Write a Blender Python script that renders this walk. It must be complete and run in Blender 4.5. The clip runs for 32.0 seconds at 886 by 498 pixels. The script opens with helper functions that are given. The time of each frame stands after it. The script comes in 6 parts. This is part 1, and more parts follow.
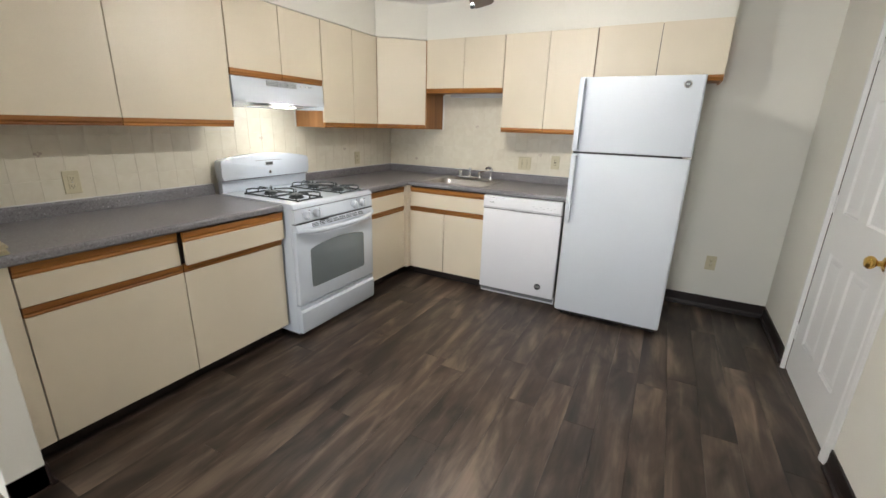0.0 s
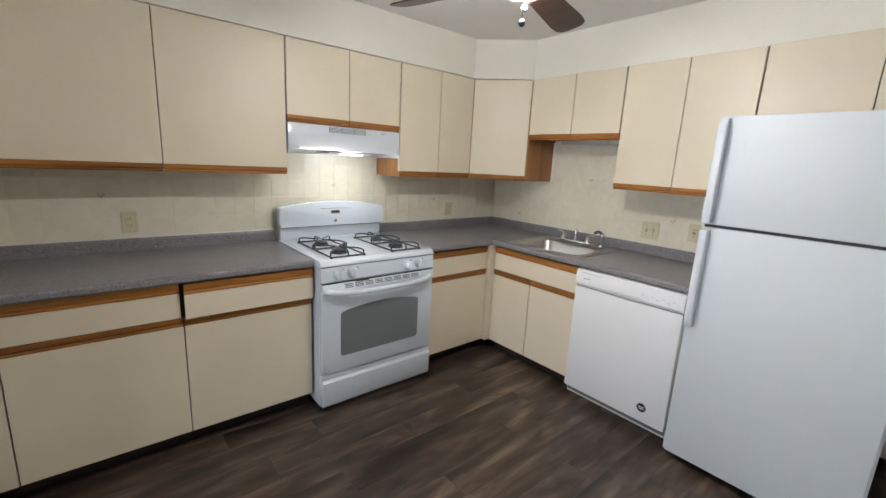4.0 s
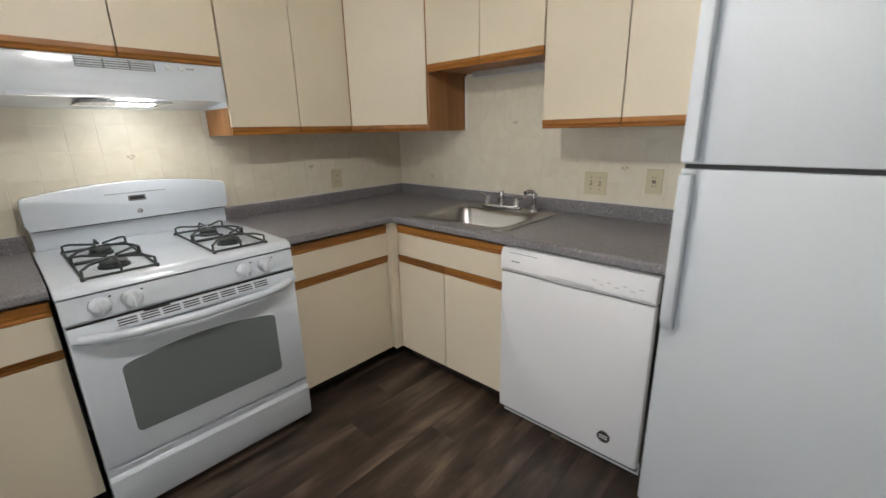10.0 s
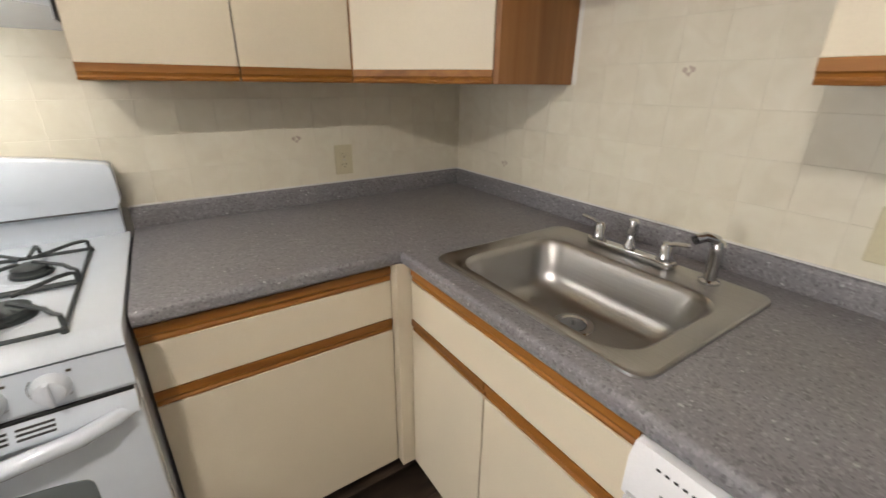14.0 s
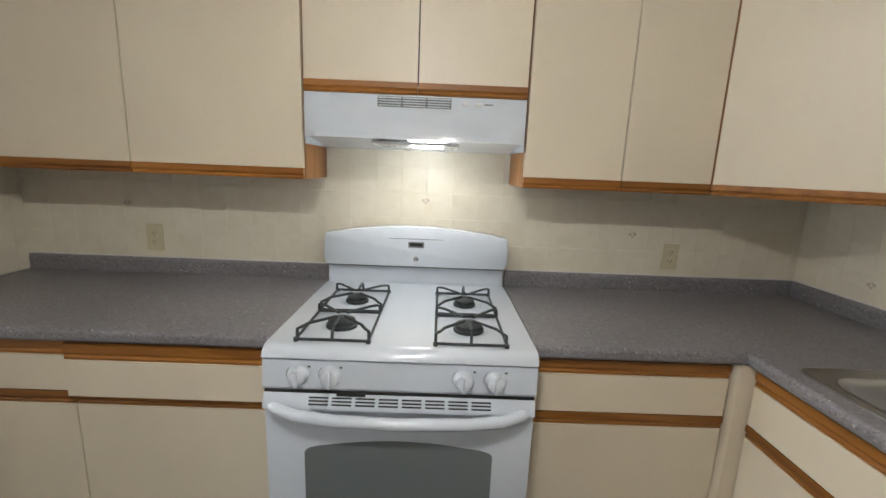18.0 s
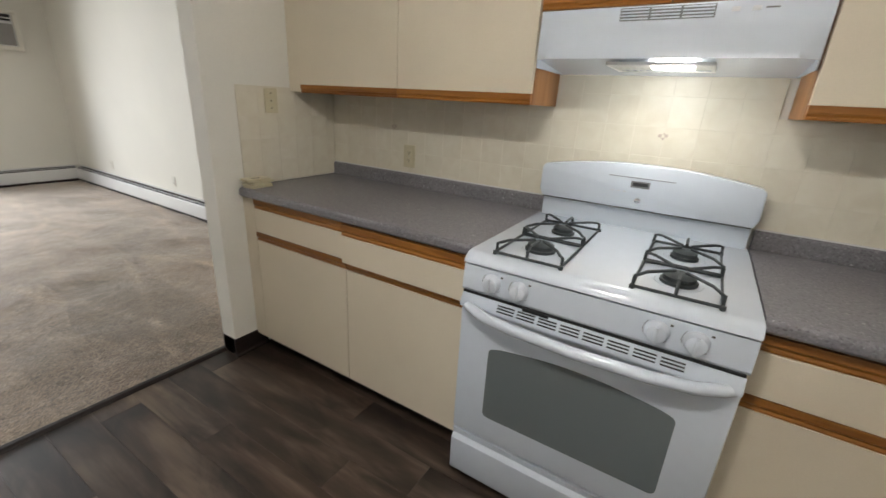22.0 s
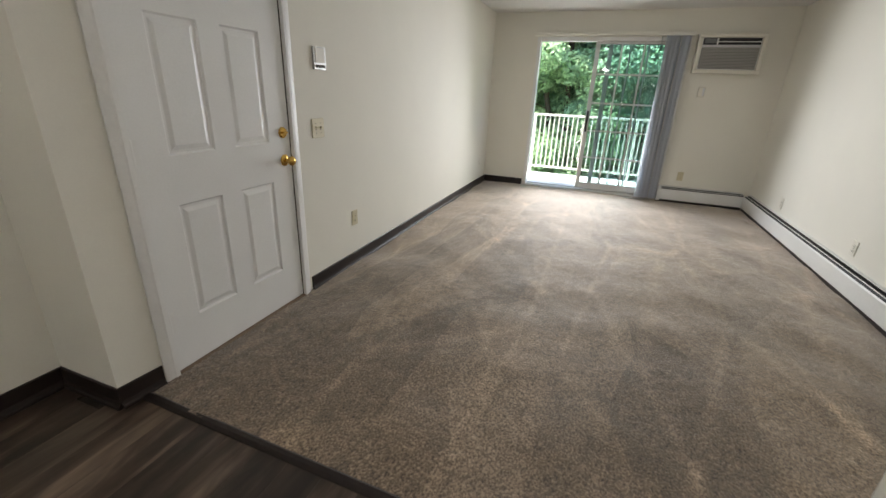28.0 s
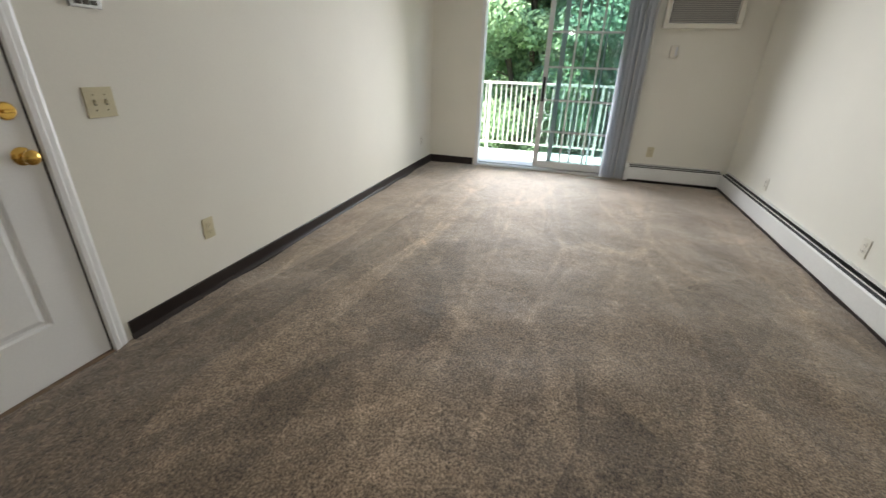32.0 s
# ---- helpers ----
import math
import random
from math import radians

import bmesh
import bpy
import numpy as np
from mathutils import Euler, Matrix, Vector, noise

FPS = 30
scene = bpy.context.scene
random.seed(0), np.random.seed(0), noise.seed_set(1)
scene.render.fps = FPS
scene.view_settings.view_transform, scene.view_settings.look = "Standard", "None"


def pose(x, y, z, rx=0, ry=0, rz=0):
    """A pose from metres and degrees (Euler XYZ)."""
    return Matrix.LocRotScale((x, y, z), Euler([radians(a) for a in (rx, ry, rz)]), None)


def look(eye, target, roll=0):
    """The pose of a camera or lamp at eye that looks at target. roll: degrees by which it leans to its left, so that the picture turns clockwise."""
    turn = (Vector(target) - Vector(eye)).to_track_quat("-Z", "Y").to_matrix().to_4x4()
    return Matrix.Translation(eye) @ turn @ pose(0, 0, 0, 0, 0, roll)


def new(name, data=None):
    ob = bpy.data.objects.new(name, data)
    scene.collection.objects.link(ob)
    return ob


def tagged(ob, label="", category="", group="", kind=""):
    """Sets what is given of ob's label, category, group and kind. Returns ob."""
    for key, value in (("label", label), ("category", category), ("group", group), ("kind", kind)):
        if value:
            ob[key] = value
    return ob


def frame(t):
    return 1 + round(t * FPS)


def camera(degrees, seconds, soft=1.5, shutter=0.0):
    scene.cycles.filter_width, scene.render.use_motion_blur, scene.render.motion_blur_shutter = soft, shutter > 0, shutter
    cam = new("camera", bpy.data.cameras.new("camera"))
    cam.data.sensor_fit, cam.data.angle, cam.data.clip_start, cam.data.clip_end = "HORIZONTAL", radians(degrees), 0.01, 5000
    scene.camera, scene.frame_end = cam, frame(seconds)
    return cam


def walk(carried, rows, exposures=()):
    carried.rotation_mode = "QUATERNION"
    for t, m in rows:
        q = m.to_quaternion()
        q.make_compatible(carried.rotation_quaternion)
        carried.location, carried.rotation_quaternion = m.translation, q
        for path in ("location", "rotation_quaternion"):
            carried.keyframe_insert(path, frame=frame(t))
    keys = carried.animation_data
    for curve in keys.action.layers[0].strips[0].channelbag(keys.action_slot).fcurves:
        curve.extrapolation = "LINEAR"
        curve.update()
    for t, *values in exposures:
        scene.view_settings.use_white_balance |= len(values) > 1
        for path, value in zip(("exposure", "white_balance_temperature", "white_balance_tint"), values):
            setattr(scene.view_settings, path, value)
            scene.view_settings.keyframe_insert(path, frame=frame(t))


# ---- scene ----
cam = camera(93.9, 32.0, shutter=0.4)
LIGHT = [(0.0, 2.74, 6400, 10), (2.0, 2.54, 6250, 10), (4.0, 2.50, 6250, 10), (8.0, 2.46, 6300, 10), (10.0, 2.24, 6500, 10), (12.0, 2.32, 6600, 12), (13.0, 2.48, 6750, 12), (14.0, 2.68, 6750, 12), (15.2, 2.46, 6500, 11), (18.0, 2.32, 6400, 10), (20.0, 2.38, 6350, 10), (23.0, 2.34, 6600, 11), (24.3, 2.52, 6850, 12), (26.2, 2.38, 6850, 12), (28.7, 2.02, 6500, 9), (32.0, 2.02, 6500, 9)]
PATH = [
    (0, (-0.122, 0.17, 1.397), (-1.007, 1.868, 0.819), 1.7),
    (0.5, (-0.066, 0.334, 1.426), (-1.023, 2.003, 0.878), 0.7),
    (1, (-0.067, 0.457, 1.436), (-1.081, 2.1, 0.915), 0.8),
    (1.5, (-0.121, 0.613, 1.426), (-1.178, 2.247, 0.963), 2.3),
    (2, (-0.173, 0.783, 1.432), (-1.332, 2.352, 0.992), 2.6),
    (2.5, (-0.136, 0.915, 1.447), (-1.436, 2.374, 1.019), 2.2),
    (4.5, (0.0, 1.061, 1.462), (-1.505, 2.312, 1.052), 3.2),
    (5, (0.004, 1.097, 1.467), (-1.378, 2.485, 1.062), 2.3),
    (5.5, (0.032, 1.122, 1.479), (-1.26, 2.594, 1.074), 1.1),
    (6, (0.045, 1.139, 1.453), (-1.162, 2.685, 1.063), 0.7),
    (6.5, (0.046, 1.173, 1.456), (-1.097, 2.765, 1.057), 0.2),
    (7, (0.002, 1.204, 1.443), (-1.078, 2.838, 1.039), -0.1),
    (7.5, (-0.069, 1.322, 1.421), (-1.15, 2.958, 1.027), -0.5),
    (8, (-0.1, 1.501, 1.401), (-1.158, 3.151, 1.003), -0.6),
    (8.5, (-0.072, 1.676, 1.424), (-1.22, 3.255, 0.991), -0.2),
    (9, (-0.079, 1.755, 1.406), (-1.302, 3.265, 0.934), 0.6),
    (9.5, (-0.195, 1.794, 1.387), (-1.489, 3.231, 0.878), 0.2),
    (10, (-0.402, 1.872, 1.348), (-1.712, 3.279, 0.796), -1.3),
    (10.5, (-0.581, 1.984, 1.33), (-1.844, 3.391, 0.678), -1.5),
    (11, (-0.668, 2.136, 1.351), (-1.961, 3.489, 0.645), -1.5),
    (11.5, (-0.772, 2.217, 1.344), (-2.072, 3.589, 0.69), -1.0),
    (12, (-0.92, 2.329, 1.335), (-2.275, 3.682, 0.757), -1.1),
    (12.5, (-1.022, 2.473, 1.324), (-2.413, 3.768, 0.701), -1.9),
    (13, (-1.091, 2.681, 1.343), (-2.516, 3.897, 0.642), -1.8),
    (13.5, (-1.132, 2.806, 1.337), (-2.578, 3.969, 0.589), -0.5),
    (14, (-1.167, 2.821, 1.341), (-2.711, 3.856, 0.604), 0.5),
    (14.5, (-1.173, 2.77, 1.353), (-2.903, 3.488, 0.652), 0.9),
    (15, (-1.168, 2.714, 1.358), (-3.004, 3.088, 0.659), 1.8),
    (15.5, (-1.143, 2.632, 1.357), (-2.993, 2.79, 0.614), 2.7),
    (17.5, (-0.989, 2.418, 1.386), (-2.927, 2.49, 0.898), 2.4),
    (18, (-1.002, 2.396, 1.403), (-2.965, 2.42, 1.019), 2.3),
    (18.5, (-0.991, 2.386, 1.4), (-2.963, 2.352, 1.066), 2.1),
    (19, (-0.972, 2.387, 1.403), (-2.943, 2.279, 1.079), 1.9),
    (19.5, (-0.954, 2.377, 1.399), (-2.912, 2.167, 1.054), 1.6),
    (20, (-0.939, 2.373, 1.385), (-2.867, 2.02, 0.988), 1.5),
    (20.5, (-0.939, 2.404, 1.369), (-2.817, 1.887, 0.915), 1.7),
    (21, (-0.96, 2.461, 1.364), (-2.756, 1.755, 0.836), 1.9),
    (21.5, (-0.984, 2.484, 1.356), (-2.69, 1.637, 0.747), 2.3),
    (22, (-0.989, 2.488, 1.341), (-2.602, 1.514, 0.67), 3.2),
    (22.5, (-0.978, 2.467, 1.34), (-2.455, 1.329, 0.615), 3.8),
    (23, (-0.963, 2.441, 1.318), (-2.236, 1.087, 0.578), 4.2),
    (23.5, (-0.925, 2.402, 1.313), (-1.973, 0.876, 0.558), 4.7),
    (24, (-0.907, 2.337, 1.298), (-1.712, 0.673, 0.534), 4.7),
    (24.5, (-0.948, 2.229, 1.286), (-1.525, 0.475, 0.519), 4.8),
    (25, (-1.009, 2.126, 1.291), (-1.36, 0.311, 0.529), 4.3),
    (25.5, (-1.128, 2.085, 1.317), (-1.168, 0.226, 0.581), 3.7),
    (26, (-1.252, 2.071, 1.345), (-1.033, 0.217, 0.627), 3.5),
    (26.5, (-1.289, 1.981, 1.329), (-0.93, 0.134, 0.65), 2.8),
    (28.5, (-1.454, 1.136, 1.321), (-0.753, -0.596, 0.61), 2.0),
    (29, (-1.455, 0.942, 1.321), (-0.677, -0.809, 0.75), 1.6),
    (29.5, (-1.537, 0.823, 1.346), (-0.59, -0.864, 0.839), 0.9),
    (30, (-1.618, 0.74, 1.364), (-0.595, -0.891, 0.823), 1.3),
    (30.5, (-1.668, 0.696, 1.35), (-0.682, -0.921, 0.704), 1.7),
    (31, (-1.645, 0.602, 1.302), (-0.774, -1.039, 0.561), 1.7),
    (31.5, (-1.598, 0.476, 1.265), (-0.903, -1.219, 0.464), 1.7),
    (32, (-1.599, 0.388, 1.259), (-1.071, -1.358, 0.438), 1.8),
]
walk(cam, [(t, look(eye, target, roll)) for t, eye, target, roll in PATH], [(t, stops, kelvin, tint) for t, stops, kelvin, tint in LIGHT])

# ---- world, sun and lamps ----
world = bpy.data.worlds.new("world")
scene.world = world
world.use_nodes = True
wn = world.node_tree.nodes
sky = wn.new("ShaderNodeTexSky")
sky.sky_type, sky.sun_disc = "NISHITA", False
sky.sun_elevation, sky.sun_rotation = radians(56.1), radians(66.4)
world.node_tree.links.new(sky.outputs[0], wn["Background"].inputs[0])
wn["Background"].inputs[1].default_value = 0.15


def lamp(name, kind, m, power, colour, **more):
    data = bpy.data.lights.new(name, kind)
    data.energy, data.color = power, colour
    if kind == "AREA":
        data.shape, data.size, data.size_y = "RECTANGLE", more["w"], more["h"]
        data.spread = radians(more["spread"])
    elif kind == "SUN":
        data.angle = radians(more["angle"])
    else:
        data.shadow_soft_size = more["r"]
    ob = new(name, data)
    ob.matrix_world = m
    return ob


# plan, in metres
SX, SY = -2.80, 4.00            # range wall and sink wall
KX = 0.745                      # closet wall of the kitchen
EX, FY, RX = 0.285, -5.09, -3.325  # entry wall, balcony wall, long wall of the living room
WY0, WY1, WX = 0.490, 0.602, -2.045  # wing wall
JY = 0.520                      # return beside the entry door
CZ = 2.385                       # ceiling
DX0, DX1, DZ = -2.10, -0.34, 2.075  # balcony door opening

lamp("sun", "SUN", look((15.0, -1.0, 26.0), (-1, -8, 0)), 5.0, (1.0, 0.96, 0.88), angle=8)
lamp("hood_bulb", "POINT", pose(-2.500, 2.335, 1.405), 0.40, (0.95, 0.985, 1.0), r=0.10)
lamp("door_sky", "AREA", pose(-1.16, FY + 0.13, 1.06, 82, 0, 8), 14.5, (0.93, 0.948, 1.0), w=1.50, h=1.85, spread=140)


# ---- materials ----
def nodes_of(name):
    m = bpy.data.materials.new(name)
    m.use_nodes = True
    t = m.node_tree
    return m, t, t.nodes["Principled BSDF"]


def add(t, kind, **vals):
    n = t.nodes.new(kind)
    for k, v in vals.items():
        n.inputs[k.replace("_", " ")].default_value = v
    return n


def ramp(t, src, stops):
    r = t.nodes.new("ShaderNodeValToRGB")
    t.links.new(src, r.inputs[0])
    e = r.color_ramp.elements
    while len(e) < len(stops):
        e.new(0.5)
    for el, (p, c) in zip(e, stops):
        el.position, el.color = p, (*c, 1)
    return r.outputs[0]


def scaled(t, sx, sy, sz):
    c = t.nodes.new("ShaderNodeTexCoord")
    m = t.nodes.new("ShaderNodeMapping")
    m.inputs["Scale"].default_value = (sx, sy, sz)
    t.links.new(c.outputs["Object"], m.inputs[0])
    return m.outputs[0]


def bump(t, p, height, strength, distance):
    b = t.nodes.new("ShaderNodeBump")
    b.inputs["Strength"].default_value, b.inputs["Distance"].default_value = strength, distance
    t.links.new(height, b.inputs["Height"])
    t.links.new(b.outputs[0], p.inputs["Normal"])


def mix(t, kind, fac, a, b):
    n = t.nodes.new("ShaderNodeMix")
    n.data_type, n.blend_type = "RGBA", kind
    for sock, v in ((n.inputs[0], fac), (n.inputs[6], a), (n.inputs[7], b)):
        if isinstance(v, bpy.types.NodeSocket):
            t.links.new(v, sock)
        else:
            sock.default_value = v if isinstance(v, float) else (*v, 1)
    return n.outputs[2]


def shade(c, k):
    return tuple(min(1, v * k) for v in c)


def plain(name, colour, rough, metal=0.0, grain=40, vary=0.06, relief=0.0005, stain=1.5, coat=0.0, spec=0.5):
    """A surface with a broad blotch and a fine grain, in colour, gloss and relief."""
    m, t, p = nodes_of(name)
    co = scaled(t, 1, 1, 1)
    big = add(t, "ShaderNodeTexNoise", Scale=stain, Detail=4.0)
    fine = add(t, "ShaderNodeTexNoise", Scale=grain, Detail=3.0)
    for n in (big, fine):
        t.links.new(co, n.inputs["Vector"])
    a = ramp(t, big.outputs[0], [(0.3, shade(colour, 1 - vary)), (0.7, shade(colour, 1 + vary))])
    g = ramp(t, fine.outputs[0], [(0.35, (1 - vary,) * 3), (0.65, (1.0,) * 3)])
    t.links.new(mix(t, "MULTIPLY", 1.0, a, g), p.inputs["Base Color"])
    r = t.nodes.new("ShaderNodeMapRange")
    r.inputs[3].default_value, r.inputs[4].default_value = max(0.02, rough * 0.8), min(1, rough * 1.2)
    t.links.new(big.outputs[0], r.inputs[0])
    t.links.new(r.outputs[0], p.inputs["Roughness"])
    p.inputs["Metallic"].default_value, p.inputs["Coat Weight"].default_value = metal, coat
    p.inputs["Specular IOR Level"].default_value = spec
    if relief:
        bump(t, p, fine.outputs[0], 0.5, relief)
    return m


def wood(name, dark, light, rough, along, scale=1.0, random_tint=0.0, relief=0.0006):
    """Wood grain drawn out along one axis (0, 1 or 2)."""
    m, t, p = nodes_of(name)
    s = [22 * scale] * 3
    s[along] = 1.4 * scale
    co = scaled(t, *s)
    info = t.nodes.new("ShaderNodeObjectInfo")
    shift = t.nodes.new("ShaderNodeVectorMath")
    shift.operation = "MULTIPLY_ADD"
    t.links.new(info.outputs["Random"], shift.inputs[0])
    shift.inputs[1].default_value = (37, 91, 53)
    t.links.new(co, shift.inputs[2])
    n1 = add(t, "ShaderNodeTexNoise", Scale=1.0, Detail=6.0, Roughness=0.65, Distortion=0.6)
    n2 = add(t, "ShaderNodeTexNoise", Scale=0.22, Detail=4.0, Distortion=1.2)
    for n in (n1, n2):
        t.links.new(shift.outputs[0], n.inputs["Vector"])
    c1 = ramp(t, n1.outputs[0], [(0.32, dark), (0.68, light)])
    c2 = ramp(t, n2.outputs[0], [(0.35, (0.62,) * 3), (0.62, (1.0,) * 3)])
    c = mix(t, "MULTIPLY", 0.85, c1, c2)
    if random_tint:
        tint = ramp(t, info.outputs["Random"], [(0.0, (1 - random_tint,) * 3), (0.5, (1.0, 0.97, 0.94)), (1.0, (1 + random_tint, 1 + random_tint * 0.92, 1 + random_tint * 0.85))])
        c = mix(t, "MULTIPLY", 1.0, c, tint)
    t.links.new(c, p.inputs["Base Color"])
    r = t.nodes.new("ShaderNodeMapRange")
    r.inputs[3].default_value, r.inputs[4].default_value = rough * 1.15, rough * 0.85
    t.links.new(n1.outputs[0], r.inputs[0])
    t.links.new(r.outputs[0], p.inputs["Roughness"])
    bump(t, p, n1.outputs[0], 0.4, relief)
    return m


M_WALL = plain("wall_paint", (0.80, 0.778, 0.70), 0.75, grain=160, vary=0.025, relief=0.0006, spec=0.25)
M_CEIL = plain("ceiling_paint", (0.80, 0.79, 0.77), 0.8, grain=90, vary=0.04, relief=0.002)
M_TRIM = plain("trim_paint", (0.80, 0.795, 0.78), 0.35, grain=60, vary=0.03, relief=0.0003)
M_DOOR = plain("door_paint", (0.80, 0.80, 0.79), 0.38, grain=120, vary=0.03, relief=0.0005)
M_LAM = plain("cream_laminate", (0.715, 0.632, 0.490), 0.42, grain=220, vary=0.028, relief=0.0002, stain=2.5)
M_OAKX = wood("oak_along_x", (0.23, 0.080, 0.011), (0.44, 0.178, 0.026), 0.45, 0)
M_OAKY = wood("oak_along_y", (0.23, 0.080, 0.011), (0.44, 0.178, 0.026), 0.45, 1)
M_SIDE = wood("oak_side_veneer", (0.30, 0.125, 0.035), (0.42, 0.195, 0.065), 0.5, 2, 0.7)
# near-black colour that puts shade into the gaps round doors and fronts
M_GAPSHADE = plain("painted_gap_shade", (0.035, 0.025, 0.02), 0.8)
M_ENAMEL = plain("white_enamel", (0.62, 0.672, 0.735), 0.18, grain=30, vary=0.015, relief=0.0, coat=0.5)
M_DISH = plain("dishwasher_paint", (0.78, 0.785, 0.81), 0.45, grain=260, vary=0.025, relief=0.0004, spec=0.35)
M_FRIDGE = plain("fridge_paint", (0.66, 0.705, 0.755), 0.52, grain=260, vary=0.025, relief=0.0009, spec=0.35)
M_PLASTW = plain("white_plastic", (0.68, 0.69, 0.70), 0.35, grain=200, vary=0.02, relief=0.0002)
M_GREYP = plain("grey_gasket", (0.16, 0.165, 0.17), 0.6)
M_KNOB = plain("knob_plastic", (0.62, 0.66, 0.71), 0.32, grain=200, vary=0.02, relief=0.0002)
# white trim paint greyed, with the backlit shade put into the sash colour
M_SASH = plain("backlit_white_frame", (0.62, 0.63, 0.63), 0.45, grain=90, vary=0.05, relief=0.0003)
M_OVENGL = plain("oven_window_glass", (0.160, 0.186, 0.188), 0.24, grain=300, vary=0.03, relief=0.0, coat=1.0, spec=0.8)
M_IRON = plain("cast_iron", (0.045, 0.055, 0.056), 0.55, grain=300, vary=0.25, relief=0.0006)
M_BLACK = plain("black_part", (0.012, 0.012, 0.012), 0.5)
M_CHROME = plain("chrome", (0.60, 0.60, 0.61), 0.05, metal=1.0, grain=30, vary=0.04, relief=0.0)
M_ALU = plain("aluminium", (0.55, 0.55, 0.54), 0.4, metal=1.0, grain=80, vary=0.08, relief=0.0002)
M_BRASS = plain("brass", (0.72, 0.46, 0.12), 0.16, metal=1.0, grain=40, vary=0.08, relief=0.0)
M_BASE = plain("dark_vinyl_base", (0.022, 0.015, 0.013), 0.36, grain=50, vary=0.18, relief=0.0005, spec=0.35)
M_BEIGE = plain("beige_plastic", (0.60, 0.54, 0.36), 0.4, grain=120, vary=0.05, relief=0.0002)
M_IVORY = plain("ivory_plastic", (0.74, 0.71, 0.62), 0.4, grain=120, vary=0.03, relief=0.0002)
M_PRINT = plain("pale_grey_print", (0.57, 0.58, 0.60), 0.5)
M_SLOT = plain("slot_dark", (0.06, 0.05, 0.035), 0.6)
M_ACGR = plain("warm_grey_plastic", (0.42, 0.40, 0.37), 0.5, grain=120, vary=0.05)
M_SLOTW = plain("switch_slot", (0.20, 0.175, 0.12), 0.6)
M_HEAT = plain("heater_enamel", (0.78, 0.78, 0.76), 0.4, grain=60, vary=0.04, relief=0.0003)
M_WALNUT = wood("walnut_blade", (0.030, 0.012, 0.008), (0.075, 0.030, 0.018), 0.35, 0)
M_RAIL = plain("cream_rail_paint", (0.70, 0.69, 0.62), 0.45, grain=90, vary=0.05, relief=0.0004)
M_CONC = plain("balcony_concrete", (0.74, 0.735, 0.72), 0.85, grain=60, vary=0.15, relief=0.002)
M_FACADE = plain("siding", (0.55, 0.53, 0.48), 0.7)
M_GRASS = plain("grass", (0.06, 0.10, 0.025), 0.9, grain=8, vary=0.4, relief=0.02, stain=0.1)
M_BARK = plain("bark", (0.10, 0.075, 0.05), 0.9, grain=30, vary=0.35, relief=0.01)
M_SUBFL = plain("subfloor", (0.03, 0.022, 0.018), 0.8)
M_CAULK = plain("caulk", (0.70, 0.69, 0.66), 0.5)


def make_counter():
    m, t, p = nodes_of("grey_speckled_laminate")
    co = scaled(t, 1, 1, 1)
    v = add(t, "ShaderNodeTexVoronoi", Scale=210.0)
    v2 = add(t, "ShaderNodeTexVoronoi", Scale=330.0)
    n = add(t, "ShaderNodeTexNoise", Scale=3.0, Detail=5.0)
    for a in (v, v2, n):
        t.links.new(co, a.inputs["Vector"])
    specks = ramp(t, v.outputs["Color"], [(0.10, (0.125, 0.118, 0.129)), (0.30, (0.198, 0.189, 0.203)), (0.70, (0.216, 0.209, 0.220)), (0.93, (0.30, 0.295, 0.305)), (0.97, (0.54, 0.54, 0.54))])
    dark = ramp(t, v2.outputs["Color"], [(0.12, (0.80, 0.80, 0.82)), (0.35, (1.0, 1.0, 1.0))])
    c = mix(t, "MULTIPLY", 0.8, specks, dark)
    worn = ramp(t, n.outputs[0], [(0.35, (0.92,) * 3), (0.65, (1.06,) * 3)])
    t.links.new(mix(t, "MULTIPLY", 1.0, c, worn), p.inputs["Base Color"])
    r = t.nodes.new("ShaderNodeMapRange")
    r.inputs[3].default_value, r.inputs[4].default_value = 0.30, 0.36
    t.links.new(n.outputs[0], r.inputs[0])
    t.links.new(r.outputs[0], p.inputs["Roughness"])
    bump(t, p, v.outputs["Distance"], 0.12, 0.0005)
    return m


def make_tile():
    m, t, p = nodes_of("cream_tile")
    info = t.nodes.new("ShaderNodeObjectInfo")
    c = t.nodes.new("ShaderNodeTexCoord")
    off = t.nodes.new("ShaderNodeVectorMath")
    off.operation = "MULTIPLY_ADD"
    t.links.new(info.outputs["Random"], off.inputs[0])
    off.inputs[1].default_value = (31, 17, 23)
    t.links.new(c.outputs["Object"], off.inputs[2])
    n = add(t, "ShaderNodeTexNoise", Scale=14.0, Detail=5.0, Distortion=0.8)
    t.links.new(off.outputs[0], n.inputs["Vector"])
    a = ramp(t, n.outputs[0], [(0.28, (0.675, 0.622, 0.497)), (0.55, (0.715, 0.668, 0.545)), (0.78, (0.745, 0.705, 0.59))])
    tint = ramp(t, info.outputs["Random"], [(0.0, (0.98, 0.977, 0.97)), (1.0, (1.02, 1.02, 1.02))])
    t.links.new(mix(t, "MULTIPLY", 1.0, a, tint), p.inputs["Base Color"])
    p.inputs["Roughness"].default_value = 0.33
    bump(t, p, n.outputs[0], 0.15, 0.0008)
    return m


